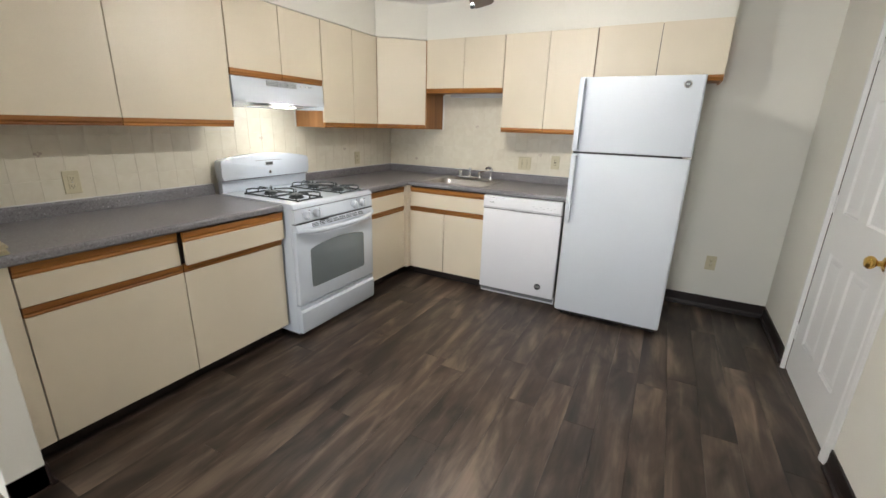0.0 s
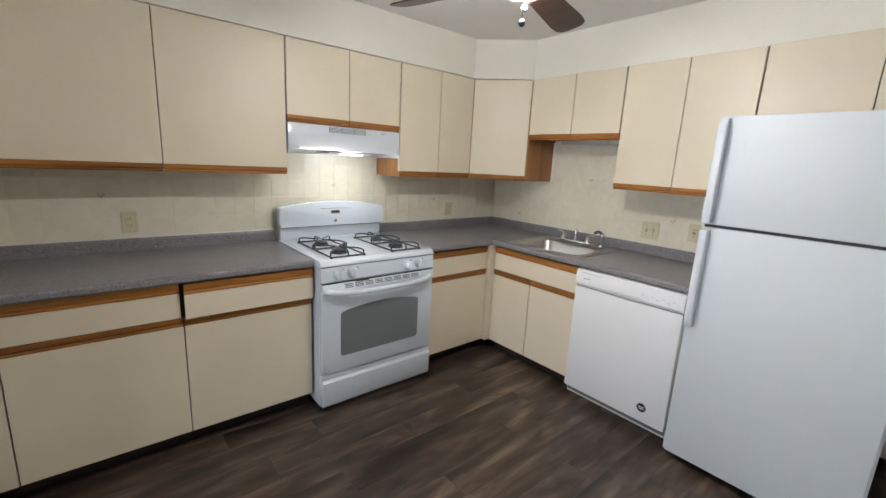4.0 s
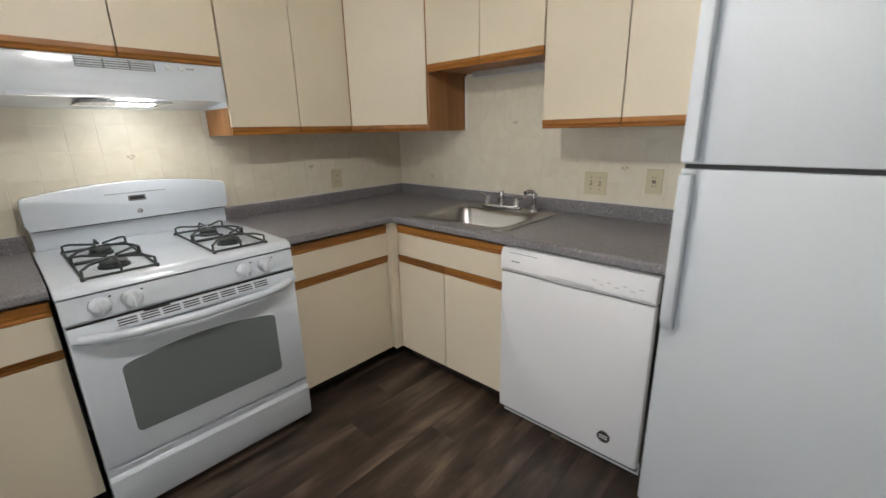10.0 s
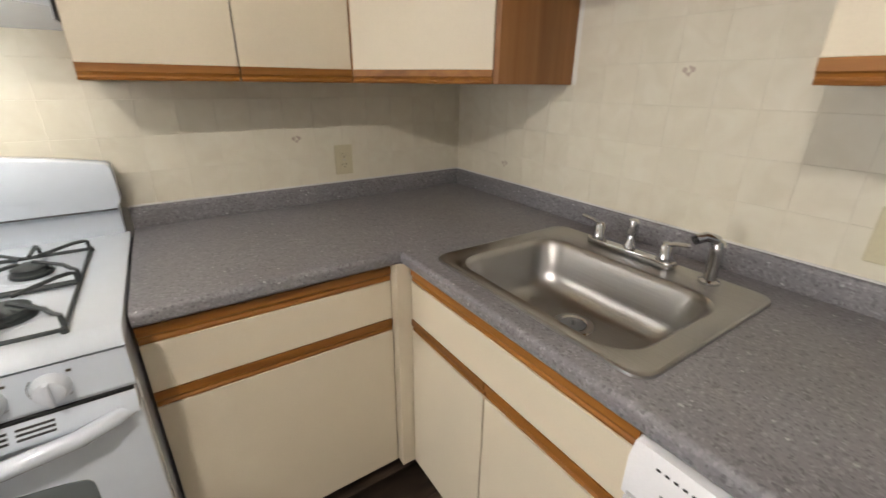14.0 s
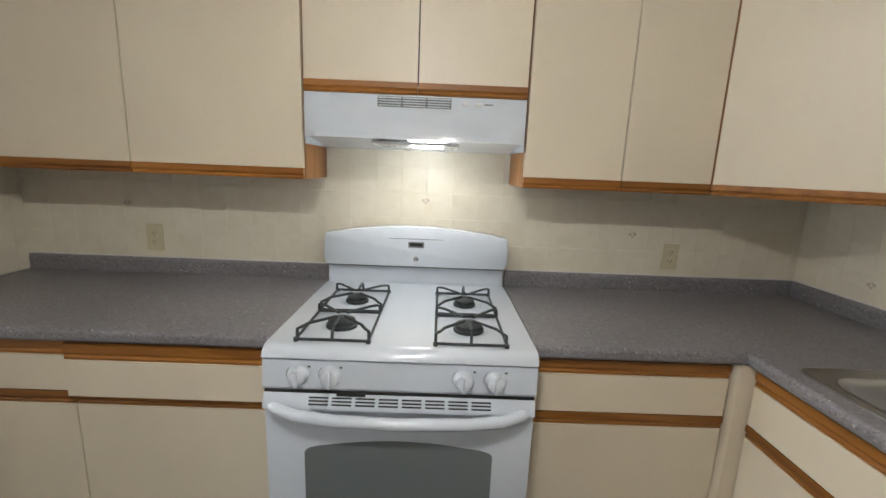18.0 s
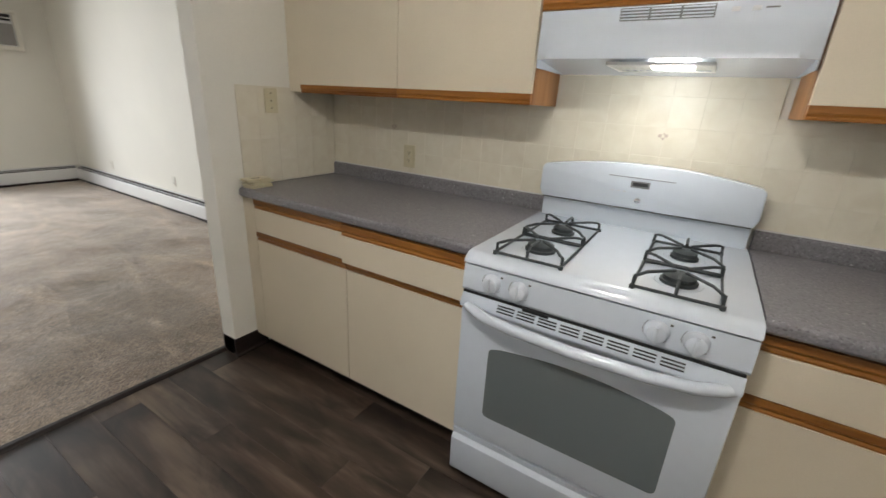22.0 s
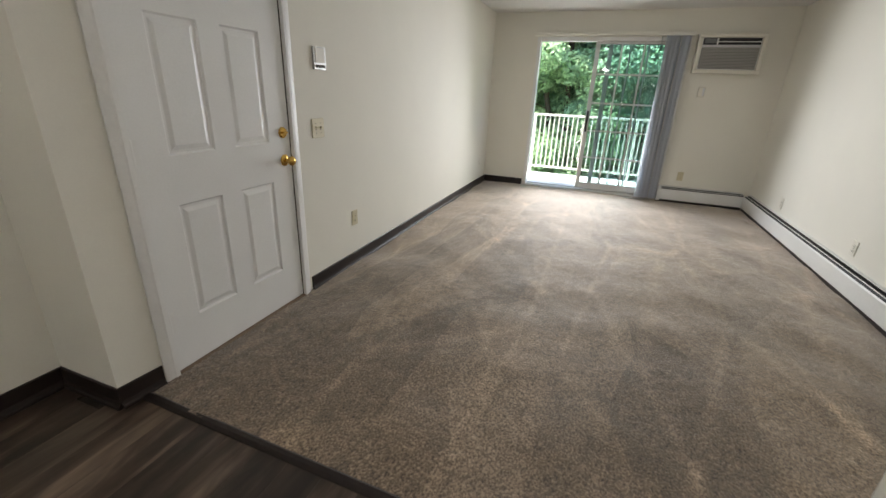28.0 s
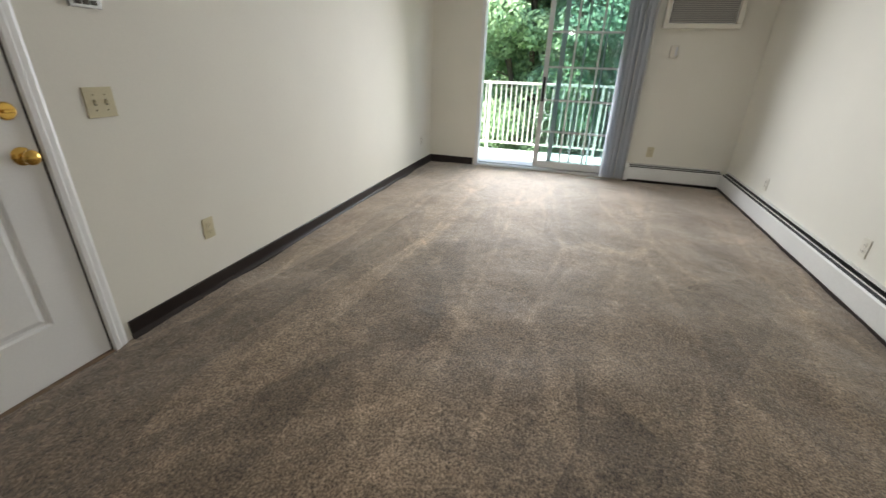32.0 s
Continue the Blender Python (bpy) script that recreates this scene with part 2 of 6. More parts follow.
def make_carpet():
    """Cut pile: flecked tufts, straight-edged vacuum swaths and pale stroke lines."""
    m, t, p = nodes_of("beige_carpet")
    co = scaled(t, 1, 1, 1)
    curl = add(t, "ShaderNodeTexNoise", Scale=105.0, Detail=6.0, Roughness=0.65)
    fleck = add(t, "ShaderNodeTexNoise", Scale=38.0, Detail=5.0, Roughness=0.7)
    lay = add(t, "ShaderNodeTexNoise", Scale=9.0, Detail=6.0, Roughness=0.65)
    wob = add(t, "ShaderNodeTexNoise", Scale=6.0, Detail=5.0, Roughness=0.65)
    for a in (curl, fleck, lay, wob):
        t.links.new(co, a.inputs["Vector"])
    c1 = ramp(t, curl.outputs[0], [(0.33, (0.040, 0.028, 0.018)), (0.50, (0.208, 0.151, 0.101)), (0.67, (0.425, 0.322, 0.224))])
    c2 = ramp(t, fleck.outputs[0], [(0.36, (0.78,) * 3), (0.50, (1.0,) * 3), (0.66, (1.18,) * 3)])
    c3 = ramp(t, lay.outputs[0], [(0.38, (0.86,) * 3), (0.50, (1.0,) * 3), (0.64, (1.15,) * 3)])
    c = mix(t, "MULTIPLY", 1.0, mix(t, "MULTIPLY", 1.0, c1, c2), c3)
    frayed = mix(t, "LINEAR_LIGHT", 0.014, co, wob.outputs["Color"])

    def turned(turn, sx, sy):
        mp = t.nodes.new("ShaderNodeMapping")
        mp.inputs["Rotation"].default_value = (0, 0, turn)
        mp.inputs["Scale"].default_value = (sx, sy, 0)
        t.links.new(frayed, mp.inputs[0])
        return mp.outputs[0]
    for turn, sx, sy, lo, hi in ((0.50, 2.4, 0.60, 0.78, 1.22), (-0.42, 2.0, 0.55, 0.84, 1.16)):
        sw = add(t, "ShaderNodeTexVoronoi", Scale=1.0)
        t.links.new(turned(turn, sx, sy), sw.inputs["Vector"])
        c = mix(t, "MULTIPLY", 1.0, c, ramp(t, sw.outputs["Color"], [(0.15, (lo,) * 3), (0.85, (hi,) * 3)]))
    for turn, sx, sy in ((0.62, 1.6, 0.45), (-0.50, 1.3, 0.40)):
        sw = t.nodes.new("ShaderNodeTexVoronoi")
        sw.feature = "DISTANCE_TO_EDGE"
        sw.inputs["Scale"].default_value = 1.0
        t.links.new(turned(turn, sx, sy), sw.inputs["Vector"])
        line = ramp(t, sw.outputs["Distance"], [(0.0, (1.45,) * 3), (0.018, (1.22,) * 3), (0.045, (0.92,) * 3), (0.13, (1.0,) * 3)])
        c = mix(t, "MULTIPLY", ramp(t, wob.outputs[0], [(0.36, (0.10,) * 3), (0.58, (1.0,) * 3)]), c, line)
    t.links.new(c, p.inputs["Base Color"])
    p.inputs["Roughness"].default_value = 0.70
    p.inputs["Specular IOR Level"].default_value = 0.45
    p.inputs["Sheen Weight"].default_value = 1.0
    p.inputs["Sheen Roughness"].default_value = 0.36
    p.inputs["Sheen Tint"].default_value = (1.0, 0.92, 0.83, 1)
    bump(t, p, curl.outputs[0], 0.8, 0.004)
    return m


def make_plank():
    """Dark wood-look vinyl: long pale and dark streaks, broad blotches, a tint for each plank."""
    m, t, p = nodes_of("vinyl_plank")
    info = t.nodes.new("ShaderNodeObjectInfo")

    def noise_at(sx, sy, detail, rough, bend):
        co = scaled(t, sx, sy, 1)
        sh = t.nodes.new("ShaderNodeVectorMath")
        sh.operation = "MULTIPLY_ADD"
        t.links.new(info.outputs["Random"], sh.inputs[0])
        sh.inputs[1].default_value = (41, 87, 19)
        t.links.new(co, sh.inputs[2])
        n = add(t, "ShaderNodeTexNoise", Scale=1.0, Detail=detail, Roughness=rough, Distortion=bend)
        t.links.new(sh.outputs[0], n.inputs["Vector"])
        return n.outputs[0]
    streak, fine, blot = noise_at(12, 1.7, 3.0, 0.52, 0.5), noise_at(120, 5, 4.0, 0.6, 0.1), noise_at(8, 2.6, 4.0, 0.55, 0.8)
    c1 = ramp(t, streak, [(0.28, (0.034, 0.023, 0.017)), (0.48, (0.060, 0.042, 0.031)), (0.70, (0.148, 0.112, 0.086))])
    c2 = ramp(t, fine, [(0.32, (0.88,) * 3), (0.60, (1.03,) * 3)])
    c3 = ramp(t, blot, [(0.36, (0.48, 0.46, 0.45)), (0.64, (1.32, 1.28, 1.23))])
    c = mix(t, "MULTIPLY", 1.0, mix(t, "MULTIPLY", 1.0, c1, c2), c3)
    kc = t.nodes.new("ShaderNodeVectorMath")
    kc.operation = "MULTIPLY_ADD"
    t.links.new(info.outputs["Random"], kc.inputs[0])
    kc.inputs[1].default_value = (29, 61, 7)
    t.links.new(scaled(t, 7.0, 3.4, 1), kc.inputs[2])
    bend = add(t, "ShaderNodeTexNoise", Scale=2.2, Detail=2.0)
    t.links.new(kc.outputs[0], bend.inputs["Vector"])
    warp = mix(t, "MIX", 0.12, kc.outputs[0], bend.outputs["Color"])
    kv = add(t, "ShaderNodeTexVoronoi", Scale=1.0)
    t.links.new(warp, kv.inputs["Vector"])
    spot = ramp(t, kv.outputs["Distance"], [(0.02, (0.40, 0.38, 0.37)), (0.09, (0.62, 0.60, 0.59)), (0.20, (1.0, 1.0, 1.0))])
    some = ramp(t, kv.outputs["Color"], [(0.28, (1.0,) * 3), (0.32, (0.0,) * 3)])
    c = mix(t, "MULTIPLY", some, c, spot)
    tint = ramp(t, info.outputs["Random"], [(0.0, (0.70, 0.69, 0.68)), (0.5, (1.0, 0.98, 0.96)), (1.0, (1.32, 1.27, 1.22))])
    t.links.new(mix(t, "MULTIPLY", 1.0, c, tint), p.inputs["Base Color"])
    r = t.nodes.new("ShaderNodeMapRange")
    r.inputs[3].default_value, r.inputs[4].default_value = 0.46, 0.34
    t.links.new(streak, r.inputs[0])
    t.links.new(r.outputs[0], p.inputs["Roughness"])
    bump(t, p, fine, 0.25, 0.0004)
    return m


def make_steel():
    m, t, p = nodes_of("brushed_stainless")
    co = scaled(t, 6, 1100, 1100)
    n = add(t, "ShaderNodeTexNoise", Scale=1.0, Detail=4.0)
    t.links.new(co, n.inputs["Vector"])
    t.links.new(ramp(t, n.outputs[0], [(0.3, (0.38, 0.372, 0.36)), (0.7, (0.46, 0.452, 0.44))]), p.inputs["Base Color"])
    p.inputs["Metallic"].default_value, p.inputs["Roughness"].default_value = 1.0, 0.29
    bump(t, p, n.outputs[0], 0.08, 0.0001)
    return m


def make_leaf(name, a, b):
    m, t, p = nodes_of(name)
    g = t.nodes.new("ShaderNodeNewGeometry")
    c = ramp(t, g.outputs["Random Per Island"], [(0.0, a), (0.6, b), (1.0, shade(b, 1.5))])
    t.links.new(c, p.inputs["Base Color"])
    p.inputs["Roughness"].default_value = 0.5
    tr = t.nodes.new("ShaderNodeBsdfTranslucent")
    t.links.new(c, tr.inputs[0])
    mx = t.nodes.new("ShaderNodeMixShader")
    mx.inputs[0].default_value = 0.35
    t.links.new(p.outputs[0], mx.inputs[1])
    t.links.new(tr.outputs[0], mx.inputs[2])
    t.links.new(mx.outputs[0], t.nodes["Material Output"].inputs[0])
    return m


def make_glass():
    m, t, p = nodes_of("window_glass")
    gl = add(t, "ShaderNodeBsdfGlossy", Roughness=0.02)
    tp = t.nodes.new("ShaderNodeBsdfTransparent")
    tp.inputs[0].default_value = (0.80, 0.88, 0.88, 1)
    fr = add(t, "ShaderNodeFresnel", IOR=1.5)
    mx = t.nodes.new("ShaderNodeMixShader")
    t.links.new(fr.outputs[0], mx.inputs[0])
    t.links.new(tp.outputs[0], mx.inputs[1])
    t.links.new(gl.outputs[0], mx.inputs[2])
    t.links.new(mx.outputs[0], t.nodes["Material Output"].inputs[0])
    return m


def make_blind():
    m, t, p = nodes_of("blind_vinyl")
    p.inputs["Base Color"].default_value = (0.85, 0.86, 0.875, 1)
    p.inputs["Roughness"].default_value = 0.5
    tr = t.nodes.new("ShaderNodeBsdfTranslucent")
    tr.inputs[0].default_value = (0.88, 0.90, 0.94, 1)
    mx = t.nodes.new("ShaderNodeMixShader")
    mx.inputs[0].default_value = 0.65
    t.links.new(p.outputs[0], mx.inputs[1])
    t.links.new(tr.outputs[0], mx.inputs[2])
    t.links.new(mx.outputs[0], t.nodes["Material Output"].inputs[0])
    return m


def make_glow(name, colour, strength):
    m, t, p = nodes_of(name)
    p.inputs["Base Color"].default_value = (*colour, 1)
    p.inputs["Emission Color"].default_value = (*colour, 1)
    p.inputs["Emission Strength"].default_value = strength
    return m


M_COUNTER, M_TILE, M_CARPET, M_STEEL, M_PANE, M_BLIND = make_counter(), make_tile(), make_carpet(), make_steel(), make_glass(), make_blind()
M_PLANK = make_plank()
M_LEAF = make_leaf("leaf_green", (0.19, 0.30, 0.14), (0.34, 0.48, 0.26))
M_LEAF2 = make_leaf("leaf_bluegreen", (0.15, 0.27, 0.16), (0.28, 0.43, 0.27))
M_GLOBE = make_glow("lit_globe", (1.0, 0.955, 0.91), 43.0)
M_HOODLENS = make_glow("lit_hood_lens", (1.0, 0.96, 0.88), 4.4)


# ---- building helpers ----
def box(bm, x0, x1, y0, y1, z0, z1, bevel=0.0, seg=2):
    vs = [bm.verts.new((x, y, z)) for x in (x0, x1) for y in (y0, y1) for z in (z0, z1)]
    fs = [bm.faces.new([vs[i] for i in q]) for q in ((0, 1, 3, 2), (4, 6, 7, 5), (0, 4, 5, 1), (2, 3, 7, 6), (0, 2, 6, 4), (1, 5, 7, 3))]
    if bevel:
        es = list({e for f in fs for e in f.edges})
        bmesh.ops.bevel(bm, geom=es, offset=bevel, segments=seg, affect="EDGES", profile=0.5)
    return bm


def prism(bm, pts, axis, a, b, bevel=0.0):
    """A closed outline drawn along an axis. pts are (u, v) in the other two axes, in xyz order."""
    def at(u, v, w):
        p = [u, v]
        p.insert(axis, w)
        return bm.verts.new(p)
    lo, hi = [at(u, v, a) for u, v in pts], [at(u, v, b) for u, v in pts]
    n = len(pts)
    fs = [bm.faces.new(lo[::-1]), bm.faces.new(hi)]
    fs += [bm.faces.new((lo[i], lo[(i + 1) % n], hi[(i + 1) % n], hi[i])) for i in range(n)]
    bmesh.ops.recalc_face_normals(bm, faces=fs)
    if bevel:
        bmesh.ops.bevel(bm, geom=list({e for f in fs[:2] for e in f.edges}), offset=bevel, segments=2, affect="EDGES", profile=0.5)
    return bm


def rod(bm, p, q, r, seg=10, r2=None):
    p, q = Vector(p), Vector(q)
    d = q - p
    m = Matrix.Translation((p + q) / 2) @ d.to_track_quat("Z", "Y").to_matrix().to_4x4()
    bmesh.ops.create_cone(bm, cap_ends=True, segments=seg, radius1=r, radius2=r if r2 is None else r2, depth=d.length, matrix=m)
    return bm


def tube(bm, pts, r, seg=8):
    """A bent rod through the points, one closed skin."""
    pts = [Vector(p) for p in pts]
    rings, side = [], None
    for i, p in enumerate(pts):
        d = (pts[min(i + 1, len(pts) - 1)] - pts[max(i - 1, 0)]).normalized()
        if side is None:
            side = d.orthogonal().normalized()
        side = (side - d * side.dot(d)).normalized()
        up = d.cross(side)
        rings.append([bm.verts.new(p + r * (math.cos(a) * side + math.sin(a) * up)) for a in (2 * math.pi * k / seg for k in range(seg))])
    for a, b in zip(rings, rings[1:]):
        for k in range(seg):
            bm.faces.new((a[k], a[(k + 1) % seg], b[(k + 1) % seg], b[k]))
    bm.faces.new(rings[0][::-1]), bm.faces.new(rings[-1])
    return bm


def lathe(bm, centre, profile, seg=20, axis="z"):
    """Spins (radius, height) pairs round an axis through centre."""
    rings = []
    for r, h in profile:
        ring = []
        for k in range(seg):
            a = 2 * math.pi * k / seg
            u, v = r * math.cos(a), r * math.sin(a)
            p = {"z": (u, v, h), "x": (h, u, v), "y": (u, h, v)}[axis]
            ring.append(bm.verts.new(Vector(centre) + Vector(p)))
        rings.append(ring)
    fs = []
    for a, b in zip(rings, rings[1:]):
        fs += [bm.faces.new((a[k], a[(k + 1) % seg], b[(k + 1) % seg], b[k])) for k in range(seg)]
    fs += [bm.faces.new(rings[0][::-1]), bm.faces.new(rings[-1])]
    bmesh.ops.recalc_face_normals(bm, faces=fs)
    return bm


def arc(cx, cy, r, a0, a1, n=6):
    return [(cx + r * math.cos(radians(a0 + (a1 - a0) * k / n)), cy + r * math.sin(radians(a0 + (a1 - a0) * k / n))) for k in range(n + 1)]


ORIGIN = {}


def thing(name, at, label, category, group="", kind=""):
    ob = tagged(new(name), label, category, group, kind)
    ob.location = at
    ORIGIN[ob] = Vector(at)
    return ob


def part(name, bm, material, parent=None, label="", smooth=False):
    """Links a bmesh, drawn in world metres, as one mesh object under a thing or a part."""
    if parent is not None and parent in ORIGIN:
        bmesh.ops.translate(bm, verts=bm.verts, vec=-ORIGIN[parent])
    me = bpy.data.meshes.new(name)
    bm.to_mesh(me)
    bm.free()
    me.materials.append(material)
    if smooth:
        me.polygons.foreach_set("use_smooth", [True] * len(me.polygons))
        me.set_sharp_from_angle(angle=radians(38))
    ob = new(name, me)
    if parent is not None:
        ob.parent = parent
        ORIGIN[ob] = ORIGIN.get(parent, Vector())
    if label:
        ob["label"] = label
    return ob


def slab(name, dims, material, label, category="wall", bevel=0.0):
    ob = part(name, box(bmesh.new(), *dims, bevel), material)
    return tagged(ob, label, category, kind="structure")


def B(*dims, bevel=0.0, seg=2):
    return box(bmesh.new(), *dims, bevel, seg)


# ---- structure ----
TH = 0.12
slab("wall_range", (SX - TH, SX, WY1, SY + TH, 0, CZ), M_WALL, "off-white painted wall behind the gas range")
slab("wall_sink", (SX, KX + TH, SY, SY + TH, 0, CZ), M_WALL, "off-white painted wall behind sink and refrigerator")
CD0, CD1, CDZ = 2.330, 3.175, 2.03
slab("wall_closet_south", (KX, KX + TH, JY - 0.01, CD0, 0, CZ), M_WALL, "off-white painted kitchen wall beside the closet door")
slab("wall_closet_north", (KX, KX + TH, CD1, SY, 0, CZ), M_WALL, "off-white painted kitchen wall in the refrigerator corner")
slab("wall_closet_head", (KX, KX + TH, CD0, CD1, CDZ, CZ), M_WALL, "off-white painted wall above the closet door")
slab("wall_closet_back", (KX + 0.7, KX + 0.8, CD0 - 0.1, CD1 + 0.1, 0, CZ), M_WALL, "plain wall closing the closet")
ED0, ED1, EDZ = -0.645, 0.275, 2.04
JX = EX + 0.024                 # outer corner of the return, a little out of square
rt = prism(bmesh.new(), [(EX, ED1), (KX + TH, ED1), (KX + TH, JY), (JX, JY)], 2, 0, CZ)
tagged(part("wall_return", rt, M_WALL), "off-white painted return between kitchen and entry door", "wall", kind="structure")
slab("wall_entry", (EX, EX + TH, FY - TH, ED0, 0, CZ), M_WALL, "long off-white painted living room wall")
slab("wall_entry_head", (EX, EX + TH, ED0, ED1, EDZ, CZ), M_WALL, "off-white painted wall above the entry door")
slab("wall_entry_back", (EX + 0.5, EX + 0.6, ED0 - 0.2, ED1, 0, CZ), M_WALL, "plain wall closing the hallway behind the door")
slab("wall_balcony_east", (DX1, EX, FY - TH, FY, 0, CZ), M_WALL, "off-white wall between corner and balcony door")
slab("wall_balcony_west", (RX - TH, DX0, FY - TH, FY, 0, CZ), M_WALL, "off-white wall with the air conditioner")
slab("wall_balcony_head", (DX0, DX1, FY - TH, FY, DZ, CZ), M_WALL, "off-white wall above the balcony door")
slab("wall_long", (RX - TH, RX, FY, WY1, 0, CZ), M_WALL, "long off-white living room wall above the baseboard heater")
slab("wall_wing", (RX, WX, WY0, WY1, 0, CZ), M_WALL, "short off-white wing wall that ends the kitchen counter", bevel=0.004)
slab("ceiling", (RX - TH, KX + 0.9, FY - TH, SY + TH, CZ, CZ + 0.15), M_CEIL, "matt white ceiling over kitchen and living room", "ceiling")
slab("subfloor", (RX - TH, KX + 0.9, FY - TH, SY + TH, -0.2, -0.012), M_SUBFL, "dark subfloor under planks and carpet", "floor")

# soffit above the wall cabinets, with its slanted corner
UX, UY = -2.495, 3.66      # fronts of the wall cabinets
UT = 2.100                 # their tops
DA, DB = 3.365, -2.165     # where the slanted corner begins
sof = bmesh.new()
prism(sof, [(SX, WY1), (UX - 0.012, WY1), (UX - 0.012, DA + 0.004), (DB - 0.004, UY + 0.012), (0.128, UY + 0.012), (0.128, SY), (SX, SY)], 2, UT + 0.005, CZ)
tagged(part("soffit", sof, M_WALL), "off-white boxed soffit above the wall cabinets", "soffit", kind="structure")

# carpet: one sheet with a soft uneven pile
TA, TB = (EX, 0.432), (WX, 0.49)     # ends of the floor joint
nx, ny = 150, 210
gx, gy = np.meshgrid(np.linspace(0, 1, nx), np.linspace(0, 1, ny), indexing="ij")
X = RX + gx * (EX - RX)
joint = np.clip(TA[1] + (X - TA[0]) / (TB[0] - TA[0]) * (TB[1] - TA[1]), 0, WY0)
Y = FY + gy * (joint - FY)
rng = np.random.default_rng(5)
Z = 0.004 * (rng.random((nx, ny)) - 0.5)
for _ in range(60):
    k = rng.normal(size=2) * 7
    Z += 0.0006 * np.sin(k[0] * X + k[1] * Y + rng.random() * 6.28)
Z += 0.008
idx = np.arange(nx * ny).reshape(nx, ny)
quads = np.stack([idx[:-1, :-1], idx[1:, :-1], idx[1:, 1:], idx[:-1, 1:]], -1).reshape(-1, 4)
cme = bpy.data.meshes.new("carpet")
cme.from_pydata(np.stack([X, Y, Z], -1).reshape(-1, 3).tolist(), [], quads.tolist())
cme.materials.append(M_CARPET)
cme.polygons.foreach_set("use_smooth", [True] * len(cme.polygons))
tagged(new("carpet", cme), "beige cut-pile carpet with vacuum marks across the living room", "carpet", kind="structure")
strip = bmesh.new()
prism(strip, [(-0.022, 0.0), (0.022, 0.0), (0.018, 0.006), (0.006, 0.013), (-0.012, 0.014), (-0.022, 0.008)], 0, 0, math.dist(TA, TB))
ts = tagged(part("trim_threshold", strip, M_BASE), "dark brown vinyl strip between plank floor and carpet", "threshold", kind="structure")
ts.matrix_world = pose(TB[0], TB[1], 0, 0, 0, math.degrees(math.atan2(TA[1] - TB[1], TA[0] - TB[0])))

# dark cove base
BH, BT = 0.10, 0.008


def cove(name, pts, label):
    """A dark base along a wall from point to point; the room lies to the left of the way walked."""
    root = None
    for (xa, ya), (xb, yb) in zip(pts, pts[1:]):
        bm = prism(bmesh.new(), [(0, 0), (0.022, 0), (0.021, 0.011), (0.013, 0.018), (BT, 0.034), (BT, BH - 0.004), (BT - 0.003, BH), (0, BH)], 0, 0, math.dist((xa, ya), (xb, yb)))
        ob = tagged(part(name, bm, M_BASE), label, "baseboard", kind="structure")
        ob.matrix_world = pose(xa, ya, 0, 0, 0, math.degrees(math.atan2(yb - ya, xb - xa)))


cove("baseboard_sink", [(KX, SY), (-0.72, SY)], "dark brown vinyl base behind the refrigerator")
cove("baseboard_closet", [(KX, CD1 + 0.065), (KX, SY)], "dark brown vinyl base in the refrigerator corner")
cove("baseboard_closet_south", [(KX, JY), (KX, CD0 - 0.065)], "dark brown vinyl base beside the closet door")
cove("baseboard_return", [(EX + 0.006, ED1 + 0.065), (JX, JY)], "dark brown vinyl base at the return")
cove("baseboard_return_face", [(JX - BT, JY), (KX - 0.06, JY)], "dark brown vinyl base at the return")
cove("baseboard_entry", [(EX, FY), (EX, ED0 - 0.09)], "dark brown vinyl base along the long wall")
cove("baseboard_balcony", [(DX1 + 0.02, FY), (EX, FY)], "dark brown vinyl base beside the balcony door")
cove("baseboard_wing_end", [(WX, WY0), (WX, WY1)], "dark brown vinyl base round the wing wall")
cove("baseboard_wing", [(WX + BT, WY1), (-2.23, WY1)][::-1], "dark brown vinyl base round the wing wall")


def casing(name, wall_x, y0, y1, top, proud, label, w=0.062):
    """Moulded trim round a door in a wall of constant x, on its room side."""
    out = -1
    for nm, a, b, vert in (("jamb_trim", y0 - w, y0, True), ("jamb_trim", y1, y1 + w, True), ("head_trim", y0 - w, y1 + w, False)):
        bm = bmesh.new()
        prof = [(0, 0), (-proud, 0.002), (-proud, 0.35 * w), (-proud * 0.75, 0.45 * w), (-proud * 0.6, 0.8 * w), (-proud * 0.3, w), (0, w)]
        if vert:
            flip = a >= y1 - 1e-6
            pts = [(wall_x + u, (a + v) if flip else (b - v)) for u, v in prof]
            prism(bm, pts, 2, 0.0, top)
        else:
            pts = [(wall_x + u, top + v) for u, v in prof]
            prism(bm, pts, 1, a, b)
        tagged(part(name, bm, M_TRIM), label, "door trim", kind="structure")


casing("trim_entry_door", EX, ED0, ED1, EDZ, 0.018, "white moulded casing round the entry door")
casing("trim_closet_door", KX, CD0, CD1, CDZ, 0.018, "white moulded casing round the closet door")


def reveal(name, wall_x, y0, y1, top, label):
    """Dark strips in the gap round a closed door, coloured as its shade."""
    bm = bmesh.new()
    for ya, yb, za, zb in ((y0, y0 + 0.0055, 0, top), (y1 - 0.0055, y1, 0, top), (y0 + 0.006, y1 - 0.006, top - 0.0025, top)):
        box(bm, wall_x + 0.003, wall_x + 0.06, ya, yb, za, zb)
    tagged(part(name, bm, M_GAPSHADE), label, "weatherstrip", kind="structure")


reveal("trim_entry_seal", EX, ED0, ED1, EDZ, "dark strip for the shade in the gap round the entry door")
reveal("trim_closet_seal", KX, CD0, CD1, CDZ, "dark strip for the shade in the gap round the closet door")


